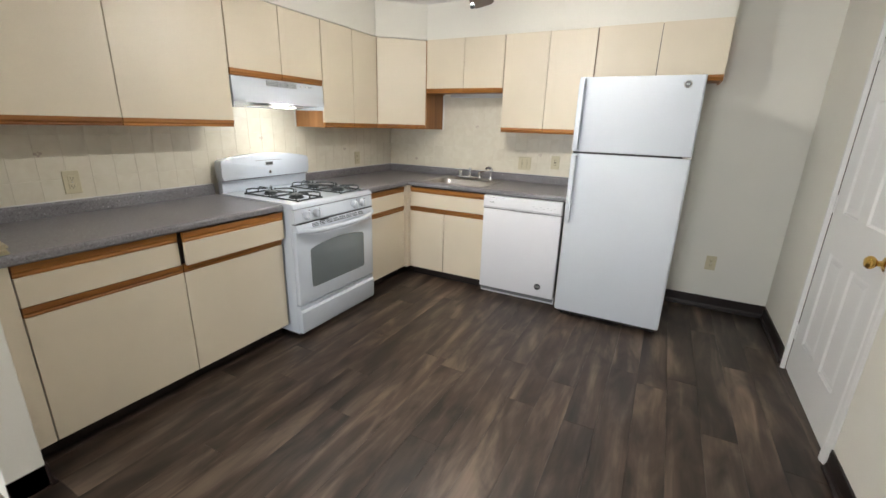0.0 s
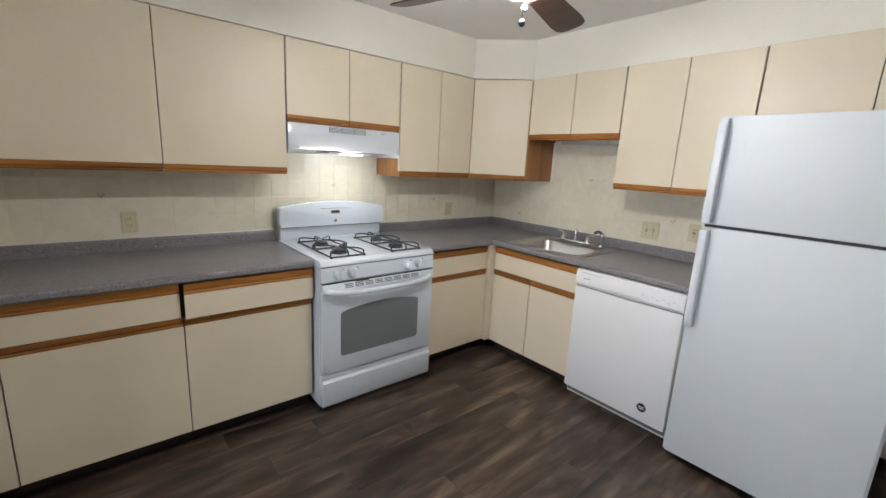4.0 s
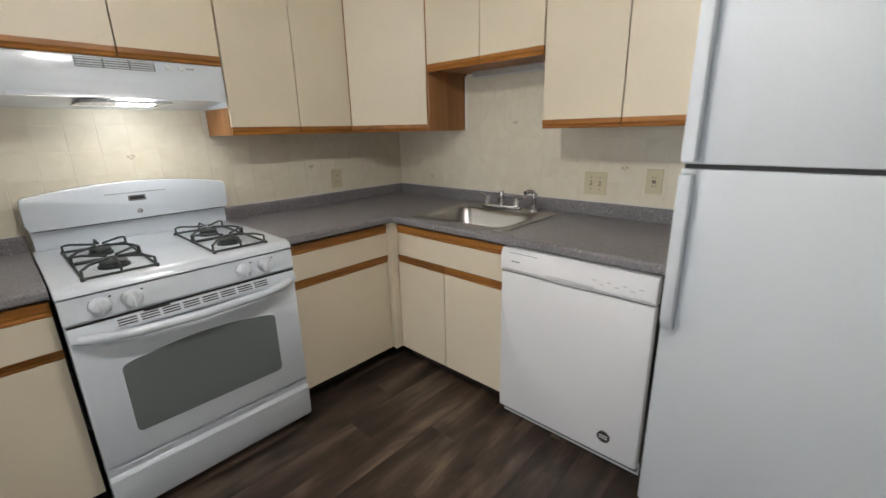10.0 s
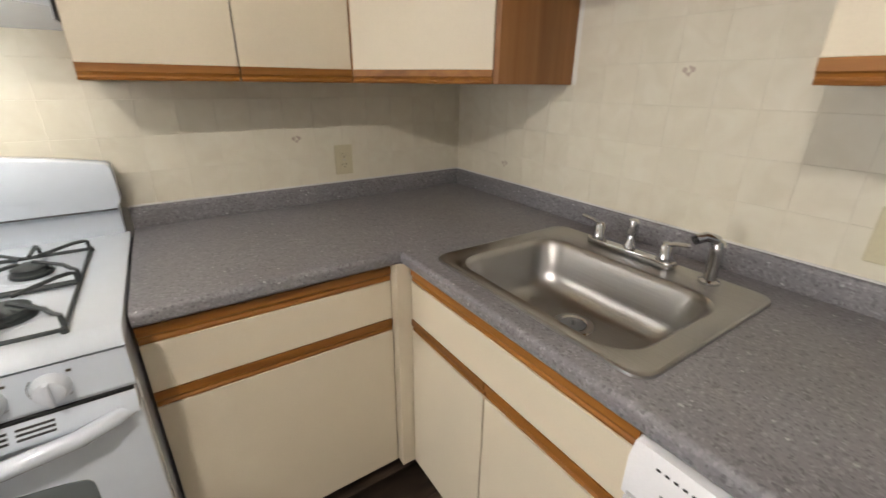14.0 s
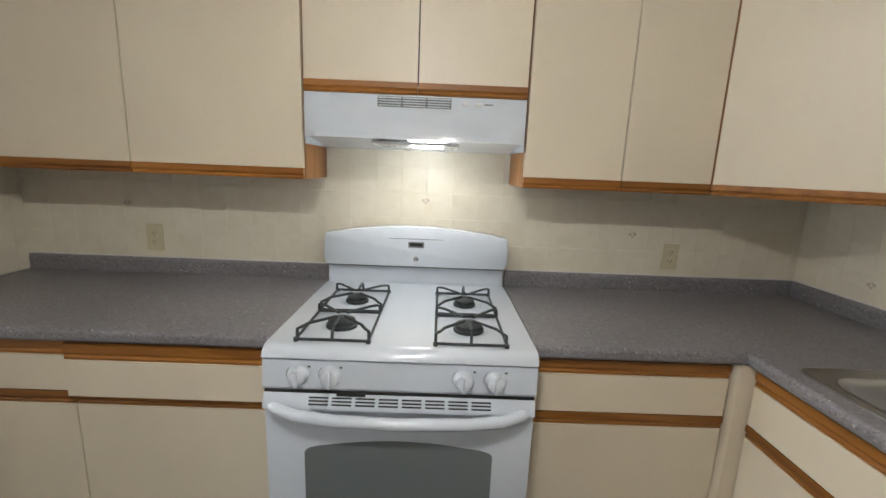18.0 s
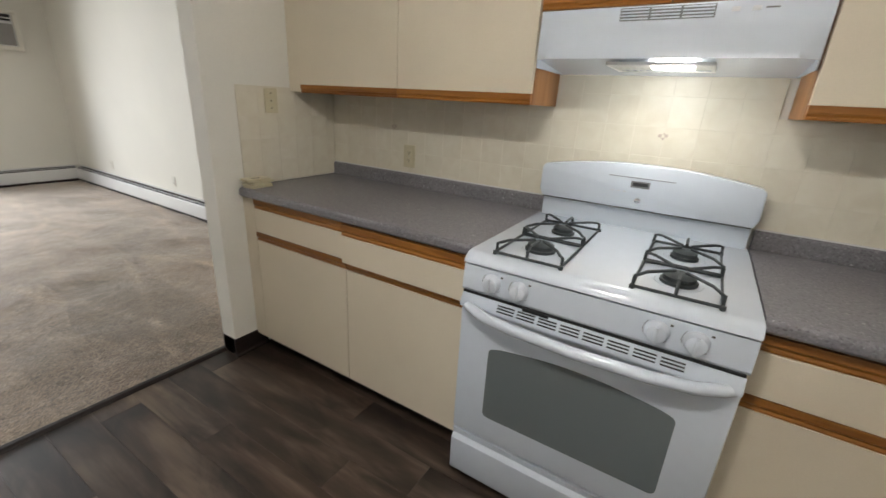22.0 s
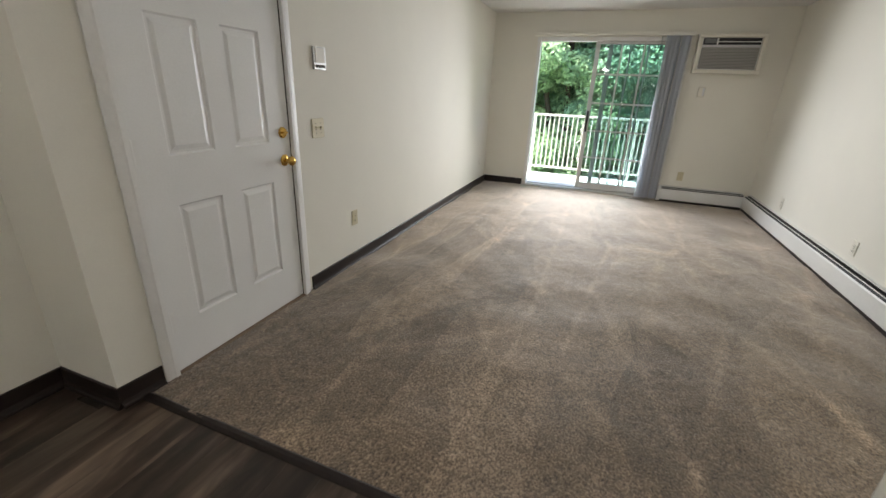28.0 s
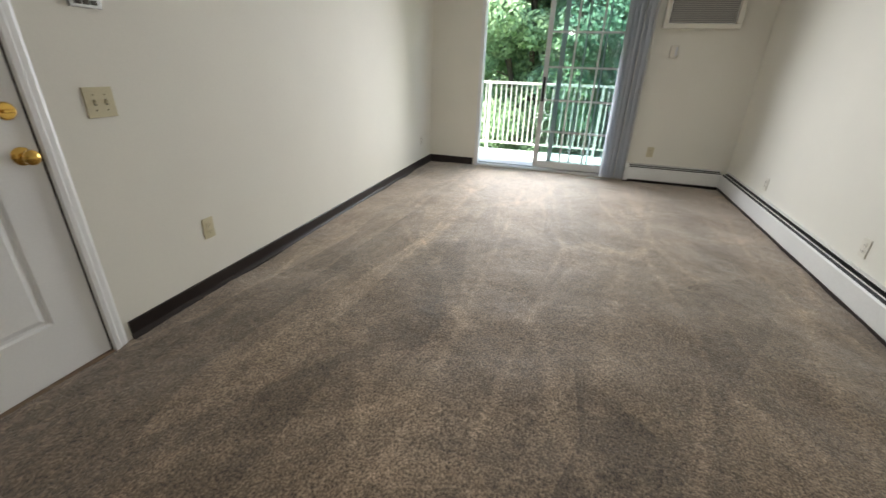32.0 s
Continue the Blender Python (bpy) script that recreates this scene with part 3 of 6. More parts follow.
tagged(part("trim_entry_sill", B(EX - 0.014, EX + 0.03, ED0 + 0.004, ED1 - 0.004, 0.0, 0.014, bevel=0.003), plain("brown_sill", (0.17, 0.11, 0.065), 0.5)), "brown wooden sill under the entry door", "door sill", kind="structure")


def six_panel(name, w, h, label, groups):
    """A six-panel door, drawn from its hinge along local -y, its face to -x; panels are pressed in and raised."""
    root = thing(name, (0, 0, 0), label, "door", kind="structure")
    bm = bmesh.new()
    st, mid = 0.157 * w / 0.9, 0.118 * w / 0.9
    ys = [0, st, (w - mid) / 2, (w + mid) / 2, w - st, w]
    zs = [0, 0.236, 0.783, 1.000, 1.549, 1.706, h - 0.13, h]
    vs = [[bm.verts.new((0, -y, z)) for z in zs] for y in ys]
    panels = []
    for i in range(5):
        for j in range(7):
            fc = bm.faces.new((vs[i][j], vs[i][j + 1], vs[i + 1][j + 1], vs[i + 1][j]))
            if i in (1, 3) and j in (1, 3, 5):
                panels.append(fc)
    bmesh.ops.recalc_face_normals(bm, faces=bm.faces)
    if bm.faces[0:1] and panels[0].normal.x > 0:
        bmesh.ops.reverse_faces(bm, faces=bm.faces)
    for step, depth in ((0.012, -0.009), (0.016, 0.0), (0.028, 0.006)):
        bmesh.ops.inset_individual(bm, faces=panels, thickness=step, depth=depth)
    rim = [e for e in bm.edges if e.is_boundary]
    ext = bmesh.ops.extrude_edge_only(bm, edges=rim)["geom"]
    bmesh.ops.translate(bm, verts=[v for v in ext if isinstance(v, bmesh.types.BMVert)], vec=(0.014, 0, 0))
    box(bm, 0.014, 0.035, -w, 0, 0, h)
    part("panel", bm, M_DOOR, root)
    return root


def knob(parent, y, z, x, lever=False):
    bm = lathe(bmesh.new(), (x, y, z), [(0.033, 0.0), (0.033, -0.004), (0.026, -0.010), (0.012, -0.014), (0.011, -0.030), (0.020, -0.036), (0.027, -0.046), (0.027, -0.056), (0.018, -0.066), (0.006, -0.069)], 24, "x")
    part("door_knob", bm, M_BRASS, parent, "polished brass knob", True)


def hinge(parent, y, z, x):
    bm = bmesh.new()
    rod(bm, (x, y, z - 0.05), (x, y, z + 0.05), 0.0075, 10)
    rod(bm, (x, y, z - 0.056), (x, y, z + 0.056), 0.0045, 8)
    box(bm, x + 0.003, x + 0.006, y - 0.03, y + 0.012, z - 0.048, z + 0.048)
    part("hinge", bm, M_TRIM, parent, "white painted hinge")


d1 = six_panel("door_1", ED1 - ED0 - 0.014, EDZ - 0.020, "white six-panel entry door with brass knob, closed", 0)
d1.location = (EX + 0.005, ED1 - 0.007, 0.016)
dw = ED1 - ED0
knob(d1, -(dw - 0.068), 0.892, 0)
db = lathe(bmesh.new(), (0, -(dw - 0.068), 1.048), [(0.031, 0.0), (0.031, -0.006), (0.026, -0.012), (0.012, -0.013)], 24, "x")
part("deadbolt", db, M_BRASS, d1, "round brass deadbolt plate", True)
part("thumb_turn", B(-0.030, -0.010, -(dw - 0.068) - 0.016, -(dw - 0.068) + 0.016, 1.042, 1.054, bevel=0.003), M_BRASS, d1, "brass thumb turn")
for z in (0.258, 1.03, 1.80):
    hinge(d1, 0.002, z, -0.010)
d2 = six_panel("door_2", CD1 - CD0 - 0.014, CDZ - 0.014, "white six-panel closet door with brass knob, closed", 0)
d2.location = (KX + 0.005, CD1 - 0.007, 0.010)
knob(d2, -(CD1 - CD0 - 0.065), 0.90, 0)
for z in (0.258, 1.03, 1.80):
    hinge(d2, 0.002, z, -0.010)

# the closet wall runs about one degree out of square
skew = Matrix.Translation((KX, SY, 0)) @ Matrix.Rotation(radians(-1.03), 4, "Z") @ Matrix.Translation((-KX, -SY, 0))
for ob in list(scene.objects):
    if ob.parent is None and ob.name.startswith(("wall_closet", "baseboard_closet", "trim_closet", "door_2")):
        ob.matrix_world = skew @ ob.matrix_basis

# ---- kitchen: wall cabinets ----


def pull_profile(d):
    """Cross-section of the routed oak pull under a door: (out, up)."""
    return [(0.0, 0.0), (d * 0.72, 0.0), (d * 0.82, 0.006), (d * 0.70, 0.011), (d * 0.80, 0.016), (d, 0.019), (d, 0.038), (0.0, 0.038)]


def wall_cabinet(label, axis, a, b, front, back, z0, z1, seams, sides=(), dark_right=True):
    """axis 1: fronts face +x, runs along y; axis 0: fronts face -y, runs along x."""
    mid = (a + b) / 2
    at = ((front + back) / 2, mid, z0) if axis == 1 else (mid, (front + back) / 2, z0)
    root = thing("wall_cabinet", at, label, "cabinet", "kitchen wall cabinets")
    sgn = 1 if axis == 1 else -1
    inner = front - sgn * 0.019

    def bx(u0, u1, f0, f1, c0, c1, bev=0.0):
        lo, hi = min(f0, f1), max(f0, f1)
        return B(lo, hi, u0, u1, c0, c1, bevel=bev) if axis == 1 else B(u0, u1, lo, hi, c0, c1, bevel=bev)
    body = bmesh.new()
    for u0, u1 in ((a, a + 0.012), (b - 0.012, b)):
        lo, hi = min(inner, back), max(inner, back)
        box(body, *((lo, hi, u0, u1) if axis == 1 else (u0, u1, lo, hi)), z0, z1)
    lo, hi = min(inner, back), max(inner, back)
    for c0, c1 in ((z0 + 0.012, z0 + 0.024), (z1 - 0.012, z1)):
        box(body, *((lo, hi, a + 0.012, b - 0.012) if axis == 1 else (a + 0.012, b - 0.012, lo, hi)), c0, c1)
    part("body", body, M_SIDE, root, "oak veneered carcass")
    # dark sheet behind the doors: the shade of their gaps, as colour
    part("face_frame", bx(a + 0.013, b - 0.013, inner - sgn * 0.012, inner - sgn * 0.001, z0 + 0.03, z1 - 0.013), M_GAPSHADE, root, "dark sheet giving the door gaps their shade")
    edges = [a, *seams, b]
    for u0, u1 in zip(edges, edges[1:]):
        d = part("door", bx(u0 + 0.0022, u1 - 0.0022, inner, front, z0 + 0.038, z1 - 0.003, 0.0012), M_LAM, root, "flat cream laminate door")
        prof = pull_profile(0.021)
        if axis == 1:
            bm = prism(bmesh.new(), [(inner + u, z0 + v) for u, v in prof], 1, u0 + 0.0022, u1 - 0.0022)
        else:
            bm = prism(bmesh.new(), [(inner - u, z0 + v) for u, v in prof], 0, u0 + 0.0022, u1 - 0.0022)
        part("pull", bm, M_OAKY if axis == 1 else M_OAKX, d, "routed oak finger pull")
    return root


wall_cabinet("two-door cream laminate wall cabinet with oak pulls", 1, 0.690, 1.911, UX, SX + 0.002, 1.345, UT, [1.303])
part("filler", B(UX - 0.03, UX - 0.004, WY1 + 0.002, 0.688, 1.350, UT), M_LAM, thing("cabinet_filler", (UX, WY1, 1.355), "cream laminate filler strip beside wall cabinet", "filler"))
wall_cabinet("short cream laminate cabinet above the range hood", 1, 1.915, 2.685, UX, SX + 0.002, 1.646, UT, [2.307])
wall_cabinet("narrow two-door cream laminate wall cabinet", 1, 2.689, DA - 0.001, UX, SX + 0.002, 1.345, UT, [3.040])
wall_cabinet("short cream laminate cabinet above the sink", 0, DB + 0.004, -1.426, UY, SY - 0.002, 1.663, UT + 0.006, [-1.790])
wall_cabinet("tall two-door cream laminate cabinet beside the refrigerator", 0, -1.422, -0.710, UY, SY - 0.002, 1.345, UT + 0.008, [-1.060])
wall_cabinet("short cream laminate cabinet above the refrigerator", 0, -0.706, 0.127, UY, SY - 0.002, 1.728, UT + 0.012, [-0.286])

# corner cabinet with a slanted door
cc = thing("corner_wall_cabinet", (-2.5, 3.7, 1.345), "cream laminate corner wall cabinet with slanted door", "cabinet", "kitchen wall cabinets")
bm = bmesh.new()
prism(bm, [(SX + 0.002, DA), (UX - 0.019, DA), (DB, UY + 0.019), (DB, SY - 0.002), (SX + 0.002, SY - 0.002)], 2, 1.345, UT)
part("body", bm, M_SIDE, cc, "oak veneered carcass")
va, vb = Vector((UX + 0.002, DA + 0.001, 0)), Vector((DB - 0.001, UY - 0.002, 0))
ln = (vb - va).length
for nm, dims, mt, lb in (("door", (0.001, ln - 0.001, 0.0, 0.019, 1.383, UT - 0.003), M_LAM, "flat cream laminate door"), ("pull", None, M_OAKX, "routed oak finger pull")):
    bm = bmesh.new()
    if dims:
        box(bm, *dims, 0.0012)
    else:
        prism(bm, [(0.019 - u, 1.345 + v) for u, v in pull_profile(0.021)], 0, 0.001, ln - 0.001)
    ang = math.atan2(vb.y - va.y, vb.x - va.x)
    bm.transform(Matrix.Translation(va) @ Matrix.Rotation(ang, 4, "Z"))
    ob = part(nm, bm, mt, cc if nm == "door" else cdoor, lb)
    if nm == "door":
        cdoor = ob

# under-cabinet light bar above the sink
ub = thing("under_cabinet_light", (-1.6, 3.9, 1.64), "slim grey under-cabinet light bar, switched off", "light")
part("housing", B(-2.05, -1.46, 3.93, 3.985, 1.645, 1.682, bevel=0.004), M_ALU, ub)
part("lens", B(-2.0, -1.5, 3.925, 3.975, 1.640, 1.6445), M_PLASTW, ub, "frosted lens")

# ---- kitchen: base cabinets ----
BX, BY = -2.172, 3.358     # fronts of the base cabinets
Z_TOE, Z_D1, Z_P1, Z_DR, Z_P2 = 0.087, 0.628, 0.673, 0.799, 0.845


def base_run(label, axis, a, b, front, back, doors, drawers, proud=(), body_top=0.860, lift=(0, 0, 0, 0)):
    sgn = 1 if axis == 1 else -1
    at = (front - 0.3, (a + b) / 2, 0) if axis == 1 else ((a + b) / 2, front + 0.3, 0)
    root = thing("base_cabinet", at, label, "cabinet", "kitchen base cabinets")
    inner = front - sgn * 0.019
    d1_z, p1_z, dr_z, p2_z = (z + dz for z, dz in zip((Z_D1, Z_P1, Z_DR, Z_P2), lift))

    def put(bm, u0, u1, f0, f1, c0, c1, bev=0.0):
        lo, hi = min(f0, f1), max(f0, f1)
        return box(bm, *((lo, hi, u0, u1) if axis == 1 else (u0, u1, lo, hi)), c0, c1, bev)
    # carcass coloured near-black so the gaps between fronts look shaded
    part("body", put(bmesh.new(), a, b, inner - sgn * 0.002, back, Z_TOE, body_top), M_GAPSHADE, root, "carcass darkened for the shade in the gaps")
    part("toe_kick", put(bmesh.new(), a, b, front - sgn * 0.075, front - sgn * 0.085, 0.0, Z_TOE), M_BASE, root, "dark recessed toe kick")
    oak = M_OAKY if axis == 1 else M_OAKX

    def strip_at(u0, u1, z, h, parent, push=0.0):
        s = h / 0.038
        prof = [(u, z + v * s) for u, v in pull_profile(0.021)]
        pts = [(inner + push + u, v) if axis == 1 else (inner - push - u, v) for u, v in prof]
        part("pull", prism(bmesh.new(), pts, 1 if axis == 1 else 0, u0, u1), oak, parent, "routed oak finger pull")
    for u0, u1 in doors:
        d = part("door", put(bmesh.new(), u0, u1, inner, front, Z_TOE + 0.002, d1_z, 0.0012), M_LAM, root, "flat cream laminate door")
        strip_at(u0, u1, d1_z + 0.001, p1_z - d1_z - 0.003, d)
    for k, (u0, u1) in enumerate(drawers):
        push = proud[k] if k < len(proud) else 0.0
        d = part("drawer_front", put(bmesh.new(), u0, u1, inner + sgn * push, front + sgn * push, p1_z, dr_z, 0.0012), M_LAM, root, "flat cream laminate drawer front")
        strip_at(u0, u1, dr_z + 0.001, p2_z - dr_z, d, push)
    return root


base_run("cream laminate base cabinet with two drawers, one slightly open", 1, WY1 + 0.004, 1.916, BX, SX + 0.01, [(0.692, 1.2945), (1.2995, 1.911)], [(0.692, 1.288), (1.3035, 1.911)], (0.0, 0.030), lift=(0.014, 0.014, 0.005, 0.007))
base_run("cream laminate base cabinet with one drawer beside the range", 1, 2.6915, 3.311, BX, SX + 0.01, [(2.6925, 3.309)], [(2.6925, 3.309)])
bs = base_run("cream laminate sink base cabinet with two doors", 0, -2.137, -1.403, BY, SY - 0.01, [(-2.135, -1.786), (-1.780, -1.406)], [(-2.135, -1.406)], body_top=0.70)
# dark board that paints the shade behind the sink front
part("apron", B(-2.137, -1.403, BY + 0.021, BY + 0.030, 0.701, 0.860), M_GAPSHADE, bs)
cf = thing("corner_filler", (-2.15, 3.33, 0), "cream laminate corner post between base cabinets", "filler")
part("post", B(BX - 0.014, -2.1395, 3.3130, BY + 0.012, Z_TOE, 0.860), M_LAM, cf)
part("filler", B(BX - 0.03, BX - 0.002, WY1 + 0.003, 0.687, Z_TOE, 0.860), M_LAM, thing("base_filler", (BX, WY1, 0), "cream laminate filler at the wing wall", "filler"))
pf = thing("end_panel", (-0.73, 3.66, 0), "cream laminate end panel beside the dishwasher", "panel")
part("board", B(-0.744, -0.722, BY, SY - 0.005, 0.0, 0.860), M_LAM, pf)

# ---- countertops ----
CT, CB = 0.899, 0.861
CX, CY = -2.140, 3.328


def nosing(out):
    """Rounded front edge, as (distance from front, height)."""
    return [(0.04, CB), (0.006, CB), (0.0, CB + 0.008)] + [(0.014 - 0.014 * math.cos(radians(a)), CT - 0.014 + 0.014 * math.sin(radians(a))) for a in range(0, 91, 15)] + [(0.04, CT)]


def splash_strip(bm, axis, wall, a, b, sgn):
    pts = [(0, CT - 0.002), (0.019, CT - 0.002), (0.019, 0.954), (0.016, 0.964), (0.010, 0.968), (0, 0.968)]
    prism(bm, [(wall + sgn * u, v) for u, v in pts], axis, a, b)


def cell_slab(xs, ys, present):
    """A flat slab built of grid cells into one closed skin; present(i, j) tells which cells are solid."""
    bm = bmesh.new()
    pt = {(i, j, z): bm.verts.new((x, y, z)) for i, x in enumerate(xs) for j, y in enumerate(ys) for z in (CB, CT)}
    solid = {(i, j) for i in range(len(xs) - 1) for j in range(len(ys) - 1) if present(i, j)}
    for i, j in solid:
        ring = [(i, j), (i + 1, j), (i + 1, j + 1), (i, j + 1)]
        bm.faces.new([pt[(*q, CT)] for q in ring])
        bm.faces.new([pt[(*q, CB)] for q in ring[::-1]])
        for k, (di, dj) in enumerate(((0, -1), (1, 0), (0, 1), (-1, 0))):
            if (i + di, j + dj) not in solid:
                p, q = ring[k], ring[(k + 1) % 4]
                bm.faces.new([pt[(*p, CB)], pt[(*q, CB)], pt[(*q, CT)], pt[(*p, CT)]])
    for v in [v for v in bm.verts if not v.link_faces]:
        bm.verts.remove(v)
    return bm


c1 = thing("countertop", (-2.5, 1.2, CB), "grey speckled laminate countertop by the wing wall", "countertop")
part("slab", B(SX + 0.002, CX - 0.04, WY1 + 0.002, 1.916, CB, CT), M_COUNTER, c1)
part("front_edge", prism(bmesh.new(), [(CX - d, z) for d, z in nosing(0)], 1, WY1 + 0.042, 1.916), M_COUNTER, c1, "rounded front edge")
bm = bmesh.new()
edge = nosing(0)[1:-1]
fan_rows = [[bm.verts.new((CX - 0.04 + (0.04 - d) * math.cos(a), WY1 + 0.042 - (0.04 - d) * math.sin(a), z)) for d, z in edge] for a in np.linspace(0, math.pi / 2, 8)]
hub = [bm.verts.new((CX - 0.04, WY1 + 0.042, z)) for z in (CB, CT)]
for p, q in zip(fan_rows, fan_rows[1:]):
    for k in range(len(edge) - 1):
        bm.faces.new((p[k], p[k + 1], q[k + 1], q[k]))
    bm.faces.new((p[0], q[0], hub[0]))
    bm.faces.new((p[-1], hub[1], q[-1]))
bmesh.ops.recalc_face_normals(bm, faces=bm.faces)
part("corner_edge", bm, M_COUNTER, c1, "rounded counter corner", True)
bm = bmesh.new()
splash_strip(bm, 1, SX, WY1 + 0.002, 1.916, 1)
part("back_lip", bm, M_COUNTER, c1)
part("caulk", tube(bmesh.new(), [(SX + 0.006, WY1 + 0.004, 0.9695), (SX + 0.006, 1.913, 0.9695)], 0.004, 6), M_CAULK, c1, "white caulk line")
c2 = thing("countertop", (-2.4, 3.6, CB), "grey speckled laminate corner countertop with sink cut-out", "countertop")
HX0, HX1, HY0, HY1 = -2.015, -1.465, 3.402, 3.80
bm = cell_slab([SX + 0.002, CX - 0.04, CX, HX0, HX1, -0.722], [2.695, CY, CY + 0.04, HY0, HY1, SY - 0.002],
               lambda i, j: i == 0 or (i == 1 and j >= 1) or (i >= 2 and j >= 2 and not (i == 3 and j == 3)))
part("slab", bm, M_COUNTER, c2)
part("front_edge", prism(bmesh.new(), [(CX - d, z) for d, z in nosing(0)], 1, 2.695, CY), M_COUNTER, c2, "rounded front edge")
part("front_edge", prism(bmesh.new(), [(CY + d, z) for d, z in nosing(0)], 0, CX, -0.722), M_COUNTER, c2, "rounded front edge")
bm = bmesh.new()
splash_strip(bm, 1, SX, 2.695, SY - 0.002, 1)
splash_strip(bm, 0, SY, SX + 0.019, -0.722, -1)
part("back_lip", bm, M_COUNTER, c2)
part("caulk", tube(bmesh.new(), [(SX + 0.006, 2.697, 0.9695), (SX + 0.006, SY - 0.006, 0.9695), (-0.724, SY - 0.006, 0.9695)], 0.004, 6), M_CAULK, c2, "white caulk line")

# ---- gas range ----
GY0, GY1 = 1.921, 2.689
GM = (GY0 + GY1) / 2
rg = thing("gas_range", (-2.42, GM, 0), "white freestanding gas range with four burners", "stove")
part("body", B(SX + 0.03, -2.095, GY0 + 0.004, GY1 - 0.004, 0.03, 0.885, bevel=0.004), M_ENAMEL, rg)
bm = bmesh.new()
prism(bm, [(-2.735, 0.880), (-2.735, 0.915), (-2.10, 0.915), (-2.082, 0.912), (-2.064, 0.900), (-2.058, 0.884), (-2.075, 0.878)], 1, GY0, GY1, 0.004)
part("cooktop", bm, M_ENAMEL, rg, "white enamelled cooktop", True)
bm = bmesh.new()
prism(bm, [(-2.094, 0.877), (-2.064, 0.877), (-2.058, 0.798), (-2.062, 0.790), (-2.094, 0.790)], 1, GY0 + 0.002, GY1 - 0.002)
part("control_panel", bm, M_ENAMEL, rg, "white control panel")
for y in (2.023, 2.111, 2.481, 2.569):
    bm = lathe(bmesh.new(), (-2.062, y, 0.835), [(0.029, 0.0), (0.029, 0.007), (0.026, 0.012), (0.023, 0.024), (0.015, 0.028)], 20, "x")
    box(bm, -2.040, -2.026, y - 0.0045, y + 0.0045, 0.811, 0.859, 0.002)
    kn = part("burner_knob", bm, M_KNOB, rg, "white burner knob", True)
    part("mark", B(-2.0640, -2.0610, y + 0.026, y + 0.033, 0.857, 0.862), M_SLOT, kn)
    part("scale_marks", tube(bmesh.new(), [(-2.0610 + 0.0002 * k, y + 0.033 * math.cos(a), 0.835 + 0.033 * math.sin(a)) for k, a in enumerate(np.linspace(2.4, 5.6, 9))], 0.0008, 5), M_GREYP, kn)
# oven door with its arched window
od = part("oven_door", B(-2.094, -2.058, GY0 + 0.004, GY1 - 0.004, 0.242, 0.7395, bevel=0.006), M_ENAMEL, rg, "white oven door", True)
arch = arc(2.555, 0.358, 0.02, 270, 360, 4)[::1] + arc(2.555, 0.59, 0.02, 0, 80, 4) + [(GM + 0.27 - 0.54 * k / 14, 0.610 + 0.028 * math.sin(math.pi * k / 14)) for k in range(1, 14)] + arc(2.055, 0.59, 0.02, 100, 180, 4) + arc(2.055, 0.358, 0.02, 180, 270, 4)
bm = prism(bmesh.new(), arch, 0, -2.0600, -2.0565, 0.001)
part("oven_window", bm, M_OVENGL, od, "grey arched oven window")
bm = bmesh.new()
hp = [(-2.062, GY0 + 0.022, 0.742), (-2.040, GY0 + 0.045, 0.742), (-2.018, GY0 + 0.10, 0.737), (-2.008, GY0 + 0.2, 0.731), (-2.004, GM, 0.727), (-2.008, GY1 - 0.2, 0.731), (-2.018, GY1 - 0.10, 0.737), (-2.040, GY1 - 0.045, 0.742), (-2.062, GY1 - 0.022, 0.742)]
tube(bm, hp, 0.017, 12)
part("oven_handle", bm, M_ENAMEL, od, "white bowed handle", True)
cap = prism(bmesh.new(), [(-2.094, 0.740), (-2.040, 0.740), (-2.040, 0.752), (-2.056, 0.7825), (-2.094, 0.7825)], 1, GY0 + 0.006, GY1 - 0.006, 0.002)
part("door_cap", cap, M_ENAMEL, od, "slanted vented top edge", True)
for k in range(8):
    y = 2.054 + k * 0.0645
    for z in (0.7540, 0.7622, 0.7704):
        u = (z - 0.752) / 0.0330
        xs, w = -2.040 - 0.016 * u, 0.0040
        part("vent_slot", prism(bmesh.new(), [(xs - 0.001, z), (xs + 0.0006, z + 0.0008), (xs + 0.0006 - 0.58 * w, z + 0.0008 + w), (xs - 0.001 - 0.58 * w, z + w)], 1, y, y + 0.054), M_BLACK, od)
# solid black strip that paints the shadow gap under the control panel
part("door_gap", B(-2.094, -2.0560, GY0 + 0.008, GY1 - 0.008, 0.7830, 0.7895), M_BLACK, rg, "black strip for the shadow gap above the oven door")
part("latch_slot", B(-2.0540, -2.0500, 2.13, 2.21, 0.7785, 0.7905, bevel=0.001), M_BLACK, rg, "dark latch slot")
bm = bmesh.new()
prism(bm, [(-2.094, 0.040), (-2.062, 0.040), (-2.054, 0.055), (-2.052, 0.190), (-2.066, 0.205), (-2.060, 0.232), (-2.094, 0.234)], 1, GY0 + 0.004, GY1 - 0.004, 0.003)
part("drawer", bm, M_ENAMEL, rg, "white storage drawer", True)
for x in (-2.72, -2.13):
    for y in (GY0 + 0.05, GY1 - 0.05):
        part("foot", rod(bmesh.new(), (x, y, 0.0), (x, y, 0.032), 0.016, 10), M_BLACK, rg)
